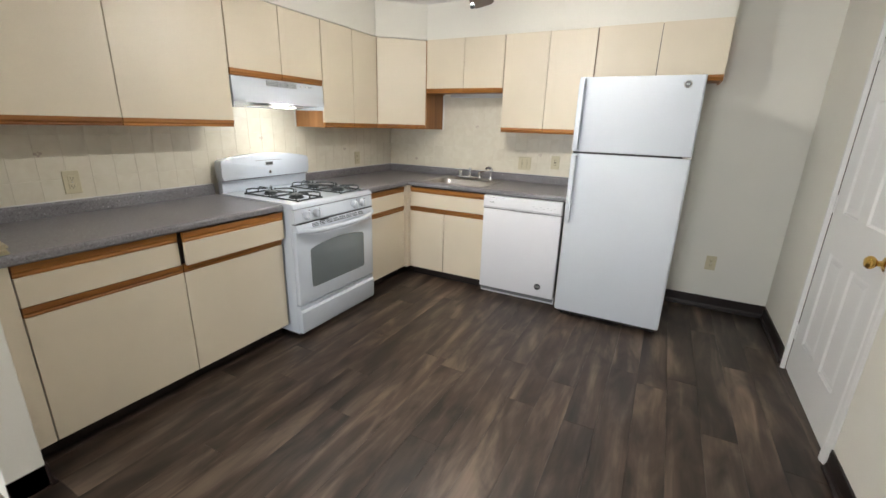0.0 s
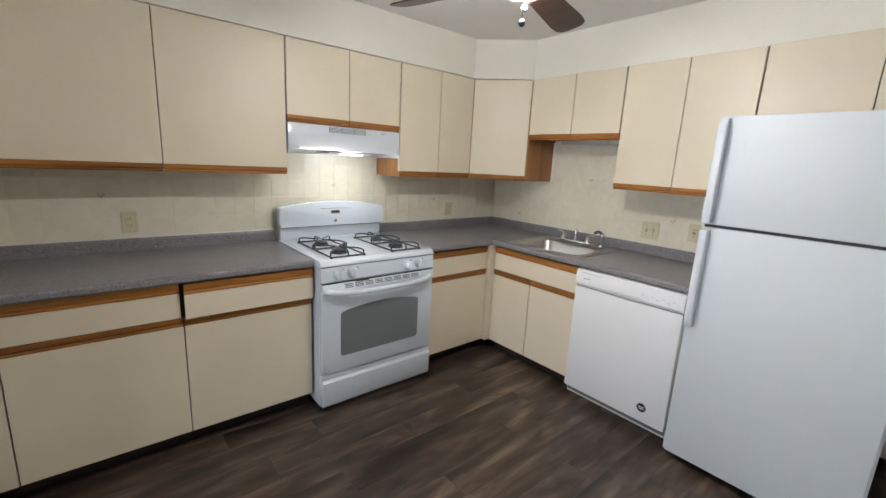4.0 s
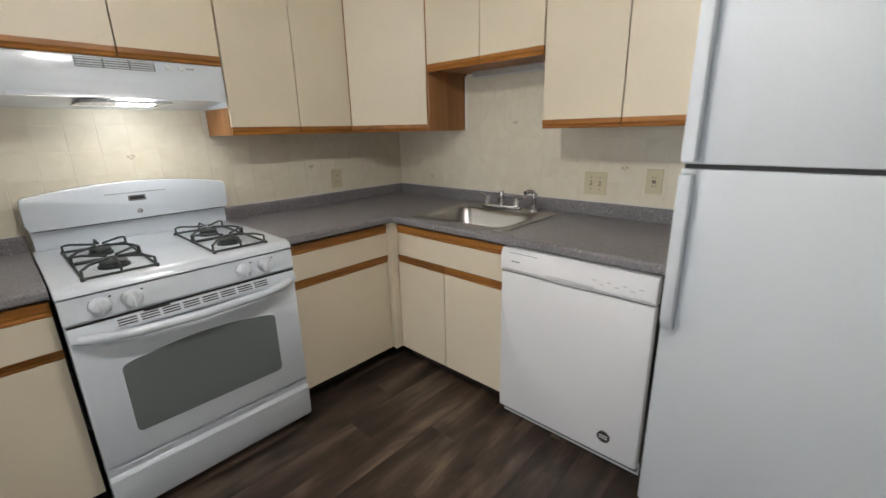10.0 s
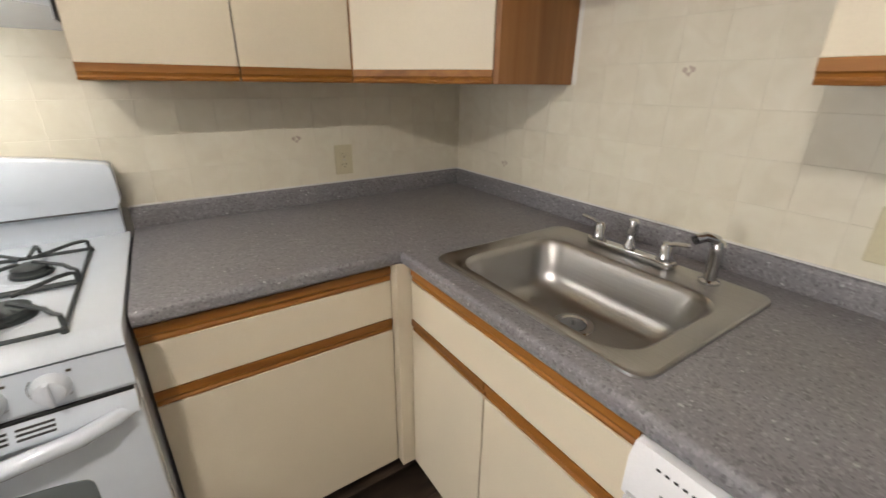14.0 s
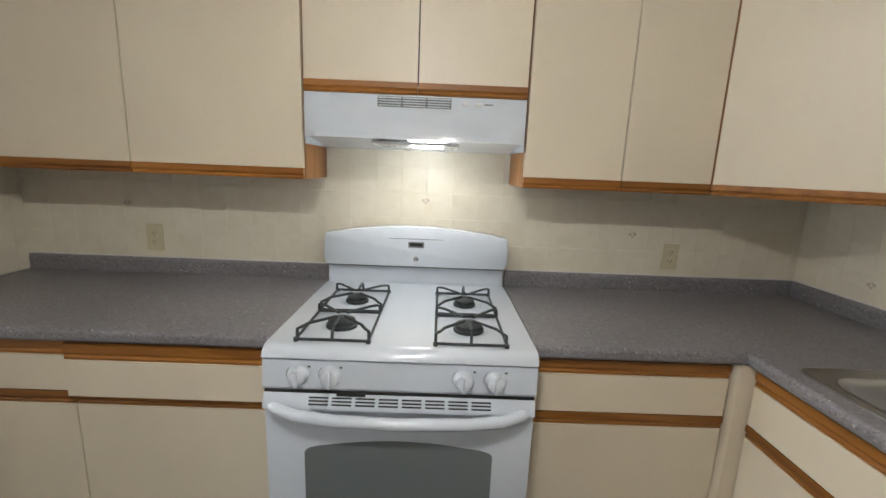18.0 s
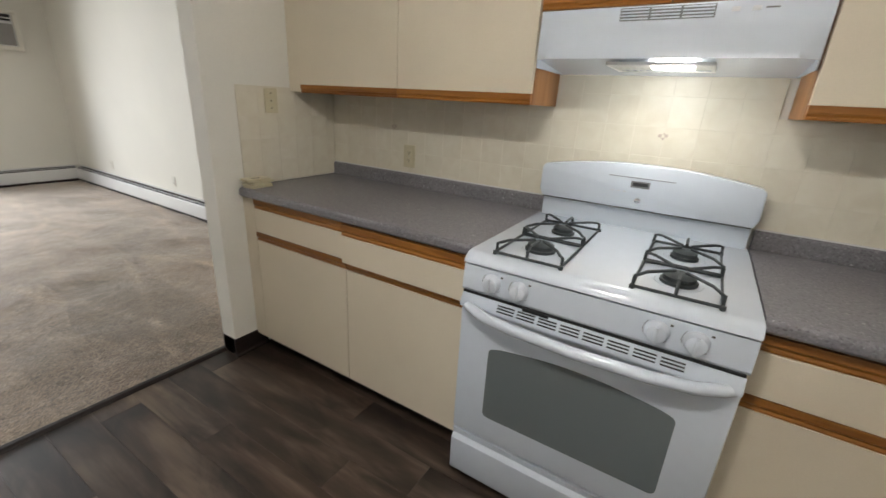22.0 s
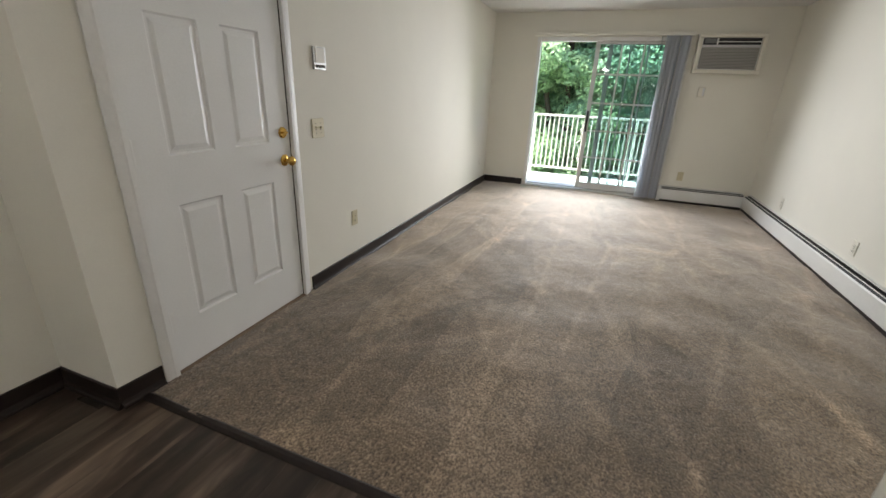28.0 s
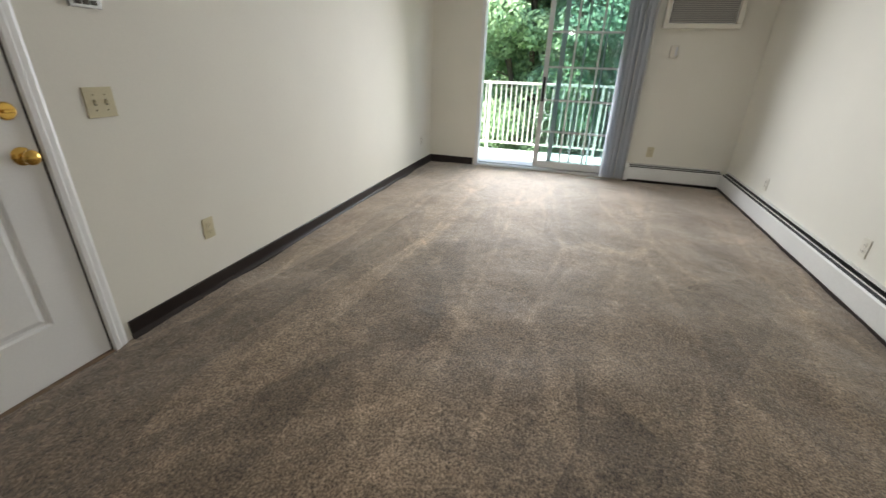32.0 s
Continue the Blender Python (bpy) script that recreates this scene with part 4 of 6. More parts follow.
# backguard with a rounded, bowed head
bm = bmesh.new()
prism(bm, [(SX + 0.032, 0.88), (-2.735, 0.88), (-2.722, 0.93), (-2.722, 1.0), (SX + 0.032, 1.0)], 1, GY0 + 0.012, GY1 - 0.012, 0.004)
part("riser", bm, M_ENAMEL, rg, "white riser behind burners")
RB = 0.022
EY, EZ = GY1 - 0.001 - RB, 1.136 - RB      # centre of the rounded top corner
out = [(GY0 + 0.012, 1.0), (GY1 - 0.012, 1.0), (GY1 + 0.001, 1.03)]
out += [(EY + RB * math.cos(a), EZ + RB * math.sin(a)) for a in np.radians((0, 15, 30, 45, 60, 75))]
y_a, z_a = EY + RB * math.cos(radians(80)), EZ + RB * math.sin(radians(80))
out += [(GM + (y_a - GM) * u, z_a + 0.035 * (1 - u * u)) for u in np.linspace(1, -1, 33)]
out += [(2 * GM - EY - RB * math.cos(a), EZ + RB * math.sin(a)) for a in np.radians((75, 60, 45, 30, 15, 0))]
out += [(GY0 - 0.001, 1.03)]
bm = prism(bmesh.new(), out, 0, SX + 0.034, -2.695, 0.006)
bg = part("backguard", bm, M_ENAMEL, rg, "white arched backguard", True)
part("display", B(-2.696, -2.6935, GM - 0.033, GM + 0.033, 1.083, 1.108, bevel=0.001), M_GREYP, bg, "grey clock display")
part("display_glass", B(-2.6936, -2.6928, GM - 0.026, GM + 0.026, 1.090, 1.103), M_BLACK, bg)
part("head_seam", B(-2.735, -2.699, GY0 + 0.016, GY1 - 0.016, 0.996, 0.9995), M_GREYP, bg, "dark seam under the head")
part("panel_line", B(-2.696, -2.6935, GM - 0.115, GM + 0.115, 1.119, 1.1215), M_GREYP, bg, "printed panel line")
part("badge", lathe(bmesh.new(), (-2.695, GM, 1.034), [(0.011, 0.0), (0.011, 0.003), (0.007, 0.005)], 16, "x"), M_CHROME, bg, "round plain metal badge", True)
for k in range(3):
    part("button", B(-2.696, -2.694, GM - 0.100 + 0.022 * k, GM - 0.088 + 0.022 * k, 1.062, 1.067), M_PRINT, bg)


def grate(y0, y1):
    x0, x1, zt = -2.590, -2.105, 0.957
    xm, ym = (x0 + x1) / 2, (y0 + y1) / 2
    g = part("grate", tube(bmesh.new(), [(x0, y0, 0.922), (xm - 0.006, y0, 0.922), (xm - 0.006, y1, 0.922), (x0, y1, 0.922), (x0, y0 + 0.001, 0.922)], 0.0048, 8), M_IRON, rg, "dark cast-iron grates")
    part("front_frame", tube(bmesh.new(), [(xm + 0.006, y0, 0.922), (x1, y0, 0.922), (x1, y1, 0.922), (xm + 0.006, y1, 0.922), (xm + 0.006, y0 + 0.001, 0.922)], 0.0048, 8), M_IRON, g)
    for cx in ((x0 + xm) / 2, (xm + x1) / 2):
        q4 = (x1 - x0) / 4
        for sx in (-1, 1):
            for sy in (-1, 1):
                p = Vector((cx + sx * (q4 - 0.012), ym + sy * (y1 - y0) / 2, 0.922))
                q = Vector((cx + sx * 0.018, ym + sy * 0.014, zt - 0.003))
                knee = Vector((p.x - sx * 0.004, p.y - sy * 0.010, zt - 0.006))
                part("finger", tube(bmesh.new(), [p, p + Vector((0, -sy * 0.001, 0.026)), knee, p.lerp(q, 0.3) + Vector((0, 0, 0.024)), q], 0.0046, 6), M_IRON, g)
        ex = x0 if cx < xm else x1
        s = 1 if cx < xm else -1
        part("finger", tube(bmesh.new(), [(ex, ym, 0.922), (ex + s * 0.004, ym, 0.944), (ex + s * 0.022, ym, zt), (cx - s * 0.024, ym, zt - 0.002)], 0.0046, 6), M_IRON, g)
    for x in (x0, x1):
        for y in (y0, y1):
            part("grate_foot", rod(bmesh.new(), (x, y, 0.9145), (x, y, 0.926), 0.007, 8), M_IRON, g)
    for cx, r in (((x0 + xm) / 2, 0.034), ((xm + x1) / 2, 0.040)):
        bw = lathe(bmesh.new(), (cx, ym, 0.9145), [(0.062, 0.0), (0.060, 0.002), (0.050, 0.0025), (0.046, 0.0015)], 24)
        part("burner_bowl", bw, M_ENAMEL, rg, "shallow enamel bowl", True)
        b = part("burner", lathe(bmesh.new(), (cx, ym, 0.9165), [(r * 1.2, 0.0), (r * 1.2, 0.008), (r * 1.05, 0.010), (r * 1.0, 0.016)], 24), M_IRON, rg, "dark burner head", True)
        part("burner_cap", lathe(bmesh.new(), (cx, ym, 0.9325), [(r * 1.05, 0.0), (r * 1.05, 0.005), (r * 0.85, 0.009), (0.004, 0.010)], 24), M_IRON, b, "dark burner cap", True)


grate(2.003, 2.208)
grate(2.399, 2.603)
rg.scale = (1, 1, 0.990)

# ---- range hood ----
HOOD_DROP = -0.008
hd = thing("range_hood", (-2.6, GM - 0.005, 1.49), "white under-cabinet range hood with lamp lit", "range hood")
HY_0, HY_1 = 1.918, 2.683
bm = bmesh.new()
stations = [HY_0, HY_0 + 0.050, HY_1 - 0.050, HY_1]
rows = []
for k, y in enumerate(stations):
    f = 0.06 if k in (0, 3) else 1.0
    prof = [(SX + 0.003, 1.650), (UX + 0.001, 1.650), (UX + 0.002, 1.602), (UX + 0.002 + 0.012 * f, 1.584), (UX + 0.002 + 0.030 * f, 1.556), (UX + 0.002 + 0.046 * f, 1.522), (UX + 0.002 + 0.050 * f, 1.500),
            (UX - 0.002 + 0.048 * f, 1.500), (UX - 0.002 + 0.042 * f, 1.522), (UX - 0.006 + 0.026 * f, 1.556), (UX - 0.012, 1.590), (SX + 0.003, 1.590)]
    rows.append([bm.verts.new((x, y, z)) for x, z in prof])
for p, q in zip(rows, rows[1:]):
    for k in range(len(p)):
        bm.faces.new((p[k], p[(k + 1) % len(p)], q[(k + 1) % len(p)], q[k]))
bm.faces.new(rows[0]), bm.faces.new(rows[-1][::-1])
bmesh.ops.recalc_face_normals(bm, faces=bm.faces)
part("shell", bm, M_ENAMEL, hd, "white folded steel shell with chamfered visor", True)
for y0, y1 in ((HY_0, HY_0 + 0.003), (HY_1 - 0.003, HY_1)):
    part("cheek", B(SX + 0.003, UX + 0.002, y0, y1, 1.476, 1.5895), M_ENAMEL, hd, "white side cheek")
gr = part("vent_grille", B(UX + 0.0022, UX + 0.0035, GM - 0.135, GM + 0.118, 1.610, 1.645), M_GREYP, hd, "slotted vent grille")
for k in range(3):
    for j in range(4):
        y0 = GM - 0.132 + k * 0.084
        part("slat", B(UX + 0.0036, UX + 0.0065, y0, y0 + 0.078, 1.6125 + 0.0085 * j, 1.6165 + 0.0085 * j), M_ENAMEL, gr)
for y in (GM + 0.165, GM + 0.212):
    part("switch", B(UX + 0.0022, UX + 0.007, y - 0.010, y + 0.010, 1.622, 1.634, bevel=0.002), M_PLASTW, hd, "white rocker switch")
part("print", B(UX + 0.0022, UX + 0.0027, GM + 0.232, GM + 0.262, 1.627, 1.631), M_GREYP, hd)
part("underside", prism(bmesh.new(), [(SX + 0.004, 1.477), (UX + 0.002, 1.507), (UX + 0.002, 1.510), (SX + 0.004, 1.480)], 1, HY_0 + 0.004, HY_1 - 0.004), M_ENAMEL, hd, "white underside pan")
ff = bmesh.new()
for x0, x1, y0, y1 in ((-2.715, -2.470, GM - 0.150, GM - 0.138), (-2.715, -2.470, GM + 0.138, GM + 0.150), (-2.715, -2.703, GM - 0.1375, GM + 0.1375), (-2.482, -2.470, GM - 0.1375, GM + 0.1375)):
    box(ff, x0, x1, y0, y1, 1.4840, 1.4940, 0.001)
fm = part("filter", ff, M_ALU, hd, "grey metal filter frame")
part("mesh_sheet", B(-2.7025, -2.4825, GM - 0.137, GM + 0.137, 1.4885, 1.4905), M_ALU, fm, "aluminium filter mesh")
for k in range(12):
    y = GM - 0.130 + 0.0225 * k
    part("rib", B(-2.700, -2.60, y, y + 0.004, 1.4860, 1.4885), M_ALU, fm)
part("lamp_lens", B(-2.585, -2.490, GM - 0.020, GM + 0.095, 1.4800, 1.4930, bevel=0.004), M_HOODLENS, hd, "lit lamp lens")
hd.location.z += HOOD_DROP

# ---- sink and faucet ----
RX0, RX1, RY0, RY1 = -2.052, -1.430, 3.382, 3.895
sk = thing("kitchen_sink", (-1.74, 3.64, CT), "brushed stainless drop-in sink in grey countertop", "sink")


def rounded(x0, x1, y0, y1, r, n=5):
    return arc(x1 - r, y1 - r, r, 0, 90, n) + arc(x0 + r, y1 - r, r, 90, 180, n) + arc(x0 + r, y0 + r, r, 180, 270, n) + arc(x1 - r, y0 + r, r, 270, 360, n)


bm = bmesh.new()
loops = [(rounded(RX0, RX1, RY0, RY1, 0.040), CT + 0.0005), (rounded(RX0 + 0.001, RX1 - 0.001, RY0 + 0.001, RY1 - 0.001, 0.040), CT + 0.006),
         (rounded(RX0 + 0.006, RX1 - 0.006, RY0 + 0.006, RY1 - 0.006, 0.040), CT + 0.0075), (rounded(RX0 + 0.012, RX1 - 0.012, RY0 + 0.012, RY1 - 0.012, 0.040), CT + 0.0045),
         (rounded(-2.006, -1.474, 3.408, 3.786, 0.080), CT + 0.004), (rounded(-2.000, -1.480, 3.414, 3.780, 0.078), CT + 0.0055), (rounded(-1.993, -1.487, 3.420, 3.773, 0.075), CT + 0.001),
         (rounded(-1.987, -1.493, 3.425, 3.767, 0.074), CT - 0.012), (rounded(-1.972, -1.508, 3.435, 3.752, 0.080), CT - 0.085), (rounded(-1.962, -1.518, 3.443, 3.742, 0.080), CT - 0.112), (rounded(-1.945, -1.535, 3.458, 3.726, 0.080), CT - 0.130),
         (rounded(-1.915, -1.565, 3.485, 3.700, 0.070), CT - 0.139), (rounded(-1.86, -1.62, 3.55, 3.665, 0.05), CT - 0.142)]
rings = [[bm.verts.new((x, y, z)) for x, y in lp] for lp, z in loops]
for a, b in zip(rings, rings[1:]):
    for k in range(len(a)):
        bm.faces.new((a[k], a[(k + 1) % len(a)], b[(k + 1) % len(a)], b[k]))
bm.faces.new(rings[-1])
part("basin", bm, M_STEEL, sk, "brushed steel basin and rim", True)
part("drain", lathe(bmesh.new(), (-1.758, 3.632, CT - 0.1415), [(0.055, 0.0), (0.052, 0.003), (0.040, 0.003), (0.036, 0.001)], 24), M_CHROME, sk, "chrome drain ring", True)
part("strainer", lathe(bmesh.new(), (-1.758, 3.632, CT - 0.1400), [(0.034, 0.0), (0.030, 0.001), (0.008, 0.0015), (0.006, 0.012)], 18), M_GREYP, sk, "dark strainer basket", True)
fc = thing("faucet", (-1.77, 3.852, CT + 0.006), "chrome two-handle kitchen faucet with side sprayer", "faucet")
FZ = CT + 0.006
part("base", prism(bmesh.new(), rounded(-1.905, -1.640, 3.832, 3.874, 0.018), 2, FZ, FZ + 0.018, 0.004), M_CHROME, fc, "long chrome base", True)
for x, s in ((-1.872, -1), (-1.672, 1)):
    bm = lathe(bmesh.new(), (x, 3.853, FZ + 0.018), [(0.021, 0), (0.021, 0.010), (0.016, 0.022), (0.014, 0.040), (0.010, 0.046)], 18)
    tube(bm, [(x, 3.853, FZ + 0.058), (x + s * 0.022, 3.850, FZ + 0.068), (x + s * 0.058, 3.842, FZ + 0.076)], 0.0065, 8)
    part("handle", bm, M_CHROME, fc, "chrome lever handle", True)
bm = lathe(bmesh.new(), (-1.772, 3.853, FZ + 0.018), [(0.017, 0), (0.016, 0.010), (0.0105, 0.018), (0.0095, 0.044)], 18)
part("spout", bm, M_CHROME, fc, "short chrome spout post", True)
bm = lathe(bmesh.new(), (-1.772, 3.853, FZ + 0.056), [(0.010, 0), (0.0138, 0.004), (0.0142, 0.034), (0.0125, 0.042), (0.009, 0.044)], 18)
part("spout_head", bm, M_CHROME, fc, "chrome spout cylinder", True)
bm = lathe(bmesh.new(), (-1.556, 3.850, FZ), [(0.024, 0), (0.023, 0.006), (0.015, 0.010), (0.013, 0.030), (0.015, 0.070), (0.017, 0.095), (0.013, 0.106)], 18)
tube(bm, [(-1.556, 3.850, FZ + 0.090), (-1.560, 3.843, FZ + 0.110), (-1.576, 3.826, FZ + 0.116), (-1.588, 3.812, FZ + 0.108)], 0.0115, 10)
part("sprayer", bm, M_CHROME, fc, "chrome side sprayer", True)
part("nozzle", rod(bmesh.new(), (-1.5865, 3.8140, FZ + 0.109), (-1.5925, 3.8062, FZ + 0.104), 0.0105, 12), M_BLACK, fc, "dark sprayer nozzle")

# ---- dishwasher ----
W0, W1, WF = -1.396, -0.757, 3.314
dwr = thing("dishwasher", (-1.07, 3.65, 0), "white built-in dishwasher under the counter", "dishwasher")
part("tub", B(W0 + 0.006, W1 - 0.006, WF + 0.045, SY - 0.03, 0.02, 0.862), M_GREYP, dwr, "dark tub behind the door")
wdo = part("door", B(W0, W1, WF, WF + 0.042, 0.062, 0.752, bevel=0.010), M_DISH, dwr, "flat white door", True)
bm = prism(bmesh.new(), [(WF + 0.042, 0.757), (WF + 0.004, 0.757), (WF - 0.004, 0.765), (WF - 0.004, 0.835), (WF + 0.010, 0.860), (WF + 0.042, 0.862)], 0, W0, W1, 0.003)
con = part("console", bm, M_DISH, dwr, "white control console", True)
part("seam", B(W0 + 0.004, W1 - 0.004, WF + 0.010, WF + 0.040, 0.7515, 0.7575), M_GREYP, dwr)
part("console_band", B(W0 + 0.010, W1 - 0.010, WF - 0.0052, WF - 0.0030, 0.7665, 0.7735, bevel=0.001), M_PRINT, con, "grey band along the lower edge")
part("handle_pocket", B(-1.165, -0.985, WF - 0.0065, WF + 0.004, 0.758, 0.773, bevel=0.003), M_PRINT, con, "recessed grip")
part("handle_lip", B(-1.175, -0.975, WF - 0.010, WF - 0.002, 0.773, 0.780, bevel=0.002), M_PLASTW, con)
for k in range(11):
    part("vent_slot", B(-1.355 + 0.0125 * k, -1.3485 + 0.0125 * k, WF - 0.0008, WF + 0.004, 0.8430, 0.8452), M_BLACK, con)
for k in range(3):
    part("print_bar", B(-1.340 + 0.014 * k, -1.329 + 0.014 * k, WF - 0.0046, WF - 0.0036, 0.806, 0.811), M_GREYP, con)
for k in range(7):
    part("button", B(-0.985 + 0.028 * k, -0.968 + 0.028 * k, WF - 0.0048, WF - 0.0036, 0.805 - 0.012 * (k % 2), 0.809 - 0.012 * (k % 2)), M_PRINT, con)
part("badge", lathe(bmesh.new(), (-0.888, WF, 0.152), [(0.026, 0.0), (0.026, -0.002), (0.024, -0.003), (0.002, -0.0032)], 24, "y"), M_BLACK, wdo, "round dark badge", True)
part("badge_rim", tube(bmesh.new(), [(-0.888 + 0.0245 * math.cos(a), WF - 0.003, 0.152 + 0.0245 * math.sin(a)) for a in np.linspace(0, 2 * math.pi, 25)], 0.0016, 6), M_CHROME, wdo)
for k in range(2):
    part("badge_line", B(-0.905, -0.871, WF - 0.0045, WF - 0.003, 0.145 + 0.011 * k, 0.149 + 0.011 * k), M_PLASTW, wdo)
part("toe_panel", B(W0, W1, WF + 0.05, WF + 0.06, 0.004, 0.060), M_PLASTW, dwr, "white toe panel")

# ---- refrigerator ----
F0, F1, FF = -0.716, 0.014, 3.210
fr = thing("refrigerator", (-0.34, 3.6, 0), "white top-freezer refrigerator with long white handles", "refrigerator")
part("cabinet", B(F0 + 0.004, F1 - 0.004, FF + 0.085, SY - 0.035, 0.03, 1.715, bevel=0.006), M_FRIDGE, fr, "white steel cabinet")
part("gasket", B(F0 + 0.012, F1 - 0.012, FF + 0.068, FF + 0.086, 0.06, 1.722), M_GREYP, fr, "grey door gasket")
for nm, z0, z1, h0, h1 in (("fridge_door", 0.046, 1.238, 0.745, 1.225), ("freezer_door", 1.252, 1.735, 1.262, 1.728)):
    bm = prism(bmesh.new(), [(F0, FF + 0.068), (F0, FF + 0.012), (F0 + 0.014, FF), (F1 - 0.010, FF), (F1, FF + 0.010), (F1, FF + 0.068)], 2, z0, z1, 0.005)
    d = part(nm, bm, M_FRIDGE, fr, "white pebbled steel door", True)
    hb = bmesh.new()
    up = nm == "freezer_door"
    pts = []
    lo, hi = h0, h1
    for k in range(15):
        u = k / 14
        z = lo + (hi - lo) * u
        far = u if up else 1 - u           # 0 at the joint, 1 at the far end
        end = min(1.0, (1 - far) / 0.12) if far > 0.88 else 1.0
        pts.append((z, 0.010 + 0.034 * math.sin(math.pi * min(1, 0.5 * (0.25 + end))) * (0.75 + 0.25 * end)))
    prof = [(FF + 0.004, lo)] + [(FF - o, z) for z, o in pts] + [(FF + 0.004, hi)]
    prism(hb, prof, 0, F0 + 0.006, F0 + 0.040)
    bmesh.ops.bevel(hb, geom=[ed for ed in hb.edges if abs(ed.verts[0].co.x - ed.verts[1].co.x) < 1e-6], offset=0.006, segments=2, affect="EDGES", profile=0.5, clamp_overlap=True)
    part("handle", hb, M_FRIDGE, d, "long white moulded handle", True)
    if up:
        part("badge", lathe(bmesh.new(), (-0.080, FF, 1.682), [(0.022, 0.0), (0.022, -0.002), (0.019, -0.0035)], 24, "y"), M_CHROME, d, "round plain badge", True)
        part("badge_face", lathe(bmesh.new(), (-0.080, FF - 0.0034, 1.682), [(0.0165, 0.0), (0.0165, -0.0006)], 20, "y"), M_GREYP, d)
        for k in range(2):
            part("badge_line", B(-0.090, -0.070, FF - 0.0052, FF - 0.0041, 1.677 + 0.007 * k, 1.680 + 0.007 * k), M_PLASTW, d)
part("door_joint", B(F0 + 0.008, F1 - 0.004, FF + 0.012, FF + 0.066, 1.2385, 1.2515), M_BLACK, fr, "dark joint between doors")
part("mid_hinge", B(F1 - 0.05, F1 - 0.001, FF + 0.004, FF + 0.05, 1.2395, 1.2505), M_CHROME, fr, "metal middle hinge")
part("base_grille", B(F0 + 0.02, F1 - 0.02, FF + 0.062, FF + 0.075, 0.006, 0.050), M_BLACK, fr, "dark base grille")
for x in (F0 + 0.05, F1 - 0.05):
    part("foot", rod(bmesh.new(), (x, FF + 0.07, 0), (x, FF + 0.07, 0.03), 0.015, 10), M_BLACK, fr)
    part("foot", rod(bmesh.new(), (x, SY - 0.1, 0), (x, SY - 0.1, 0.03), 0.015, 10), M_BLACK, fr)

fr.scale = (1, 1, 0.992)
dwr.scale = (1, 1, 0.992)

# ---- ceiling fan ----
FX, FYY = -1.10, 2.263
fan = thing("ceiling_fan", (FX, FYY, CZ), "white ceiling fan with dark brown blades and lit globe", "ceiling fan")
part("canopy", lathe(bmesh.new(), (FX, FYY, CZ), [(0.075, 0.0), (0.075, -0.02), (0.06, -0.06), (0.03, -0.095)], 28), M_TRIM, fan, "white canopy", True)
part("motor", lathe(bmesh.new(), (FX, FYY, CZ - 0.085), [(0.06, 0.0), (0.105, -0.012), (0.12, -0.045), (0.118, -0.10), (0.10, -0.13), (0.06, -0.14)], 28), M_TRIM, fan, "white motor housing", True)
part("switch_cup", lathe(bmesh.new(), (FX, FYY, CZ - 0.222), [(0.05, 0.0), (0.055, -0.02), (0.05, -0.045), (0.04, -0.05)], 24), M_TRIM, fan, "white switch cup", True)
part("globe", lathe(bmesh.new(), (FX, FYY, CZ - 0.272), [(0.045, 0.0), (0.075, -0.015), (0.082, -0.035), (0.068, -0.055), (0.03, -0.066)], 24), M_GLOBE, fan, "lit frosted globe", True)
for a in (17, 107, 197, 287):
    bl = bmesh.new()
    outl = [(0.17, -0.052), (0.48, -0.070), (0.545, -0.066), (0.575, -0.048), (0.582, -0.02), (0.582, 0.02), (0.575, 0.048), (0.545, 0.066), (0.48, 0.070), (0.17, 0.052)]
    prism(bl, outl, 2, -0.003, 0.003, 0.001)
    bl.transform(Matrix.Translation((FX, FYY, 2.100)) @ Matrix.Rotation(radians(a), 4, "Z") @ Matrix.Rotation(radians(-14), 4, "X"))
    b = part("blade", bl, M_WALNUT, fan, "dark walnut blade")
    br = bmesh.new()
    box(br, 0.09, 0.20, -0.012, 0.012, -0.004, 0.004, 0.002)
    box(br, 0.18, 0.25, -0.035, 0.035, 0.003, 0.007, 0.002)
    br.transform(Matrix.Translation((FX, FYY, 2.103)) @ Matrix.Rotation(radians(a), 4, "Z"))
    part("blade_iron", br, M_TRIM, b, "white blade bracket")
for dx, dy, zb in ((0.015, -0.01, 1.957), (-0.03, 0.05, 2.03)):
    ch = part("pull_chain", rod(bmesh.new(), (FX + dx, FYY + dy, zb), (FX + dx, FYY + dy, 2.15), 0.0016, 6), M_CHROME, fan, "thin metal pull chain")
    part("chain_ball", lathe(bmesh.new(), (FX + dx, FYY + dy, zb), [(0.004, 0.012), (0.011, 0.006), (0.013, -0.002), (0.009, -0.011), (0.003, -0.014)], 14), M_IRON, ch, "grey pull ball", True)


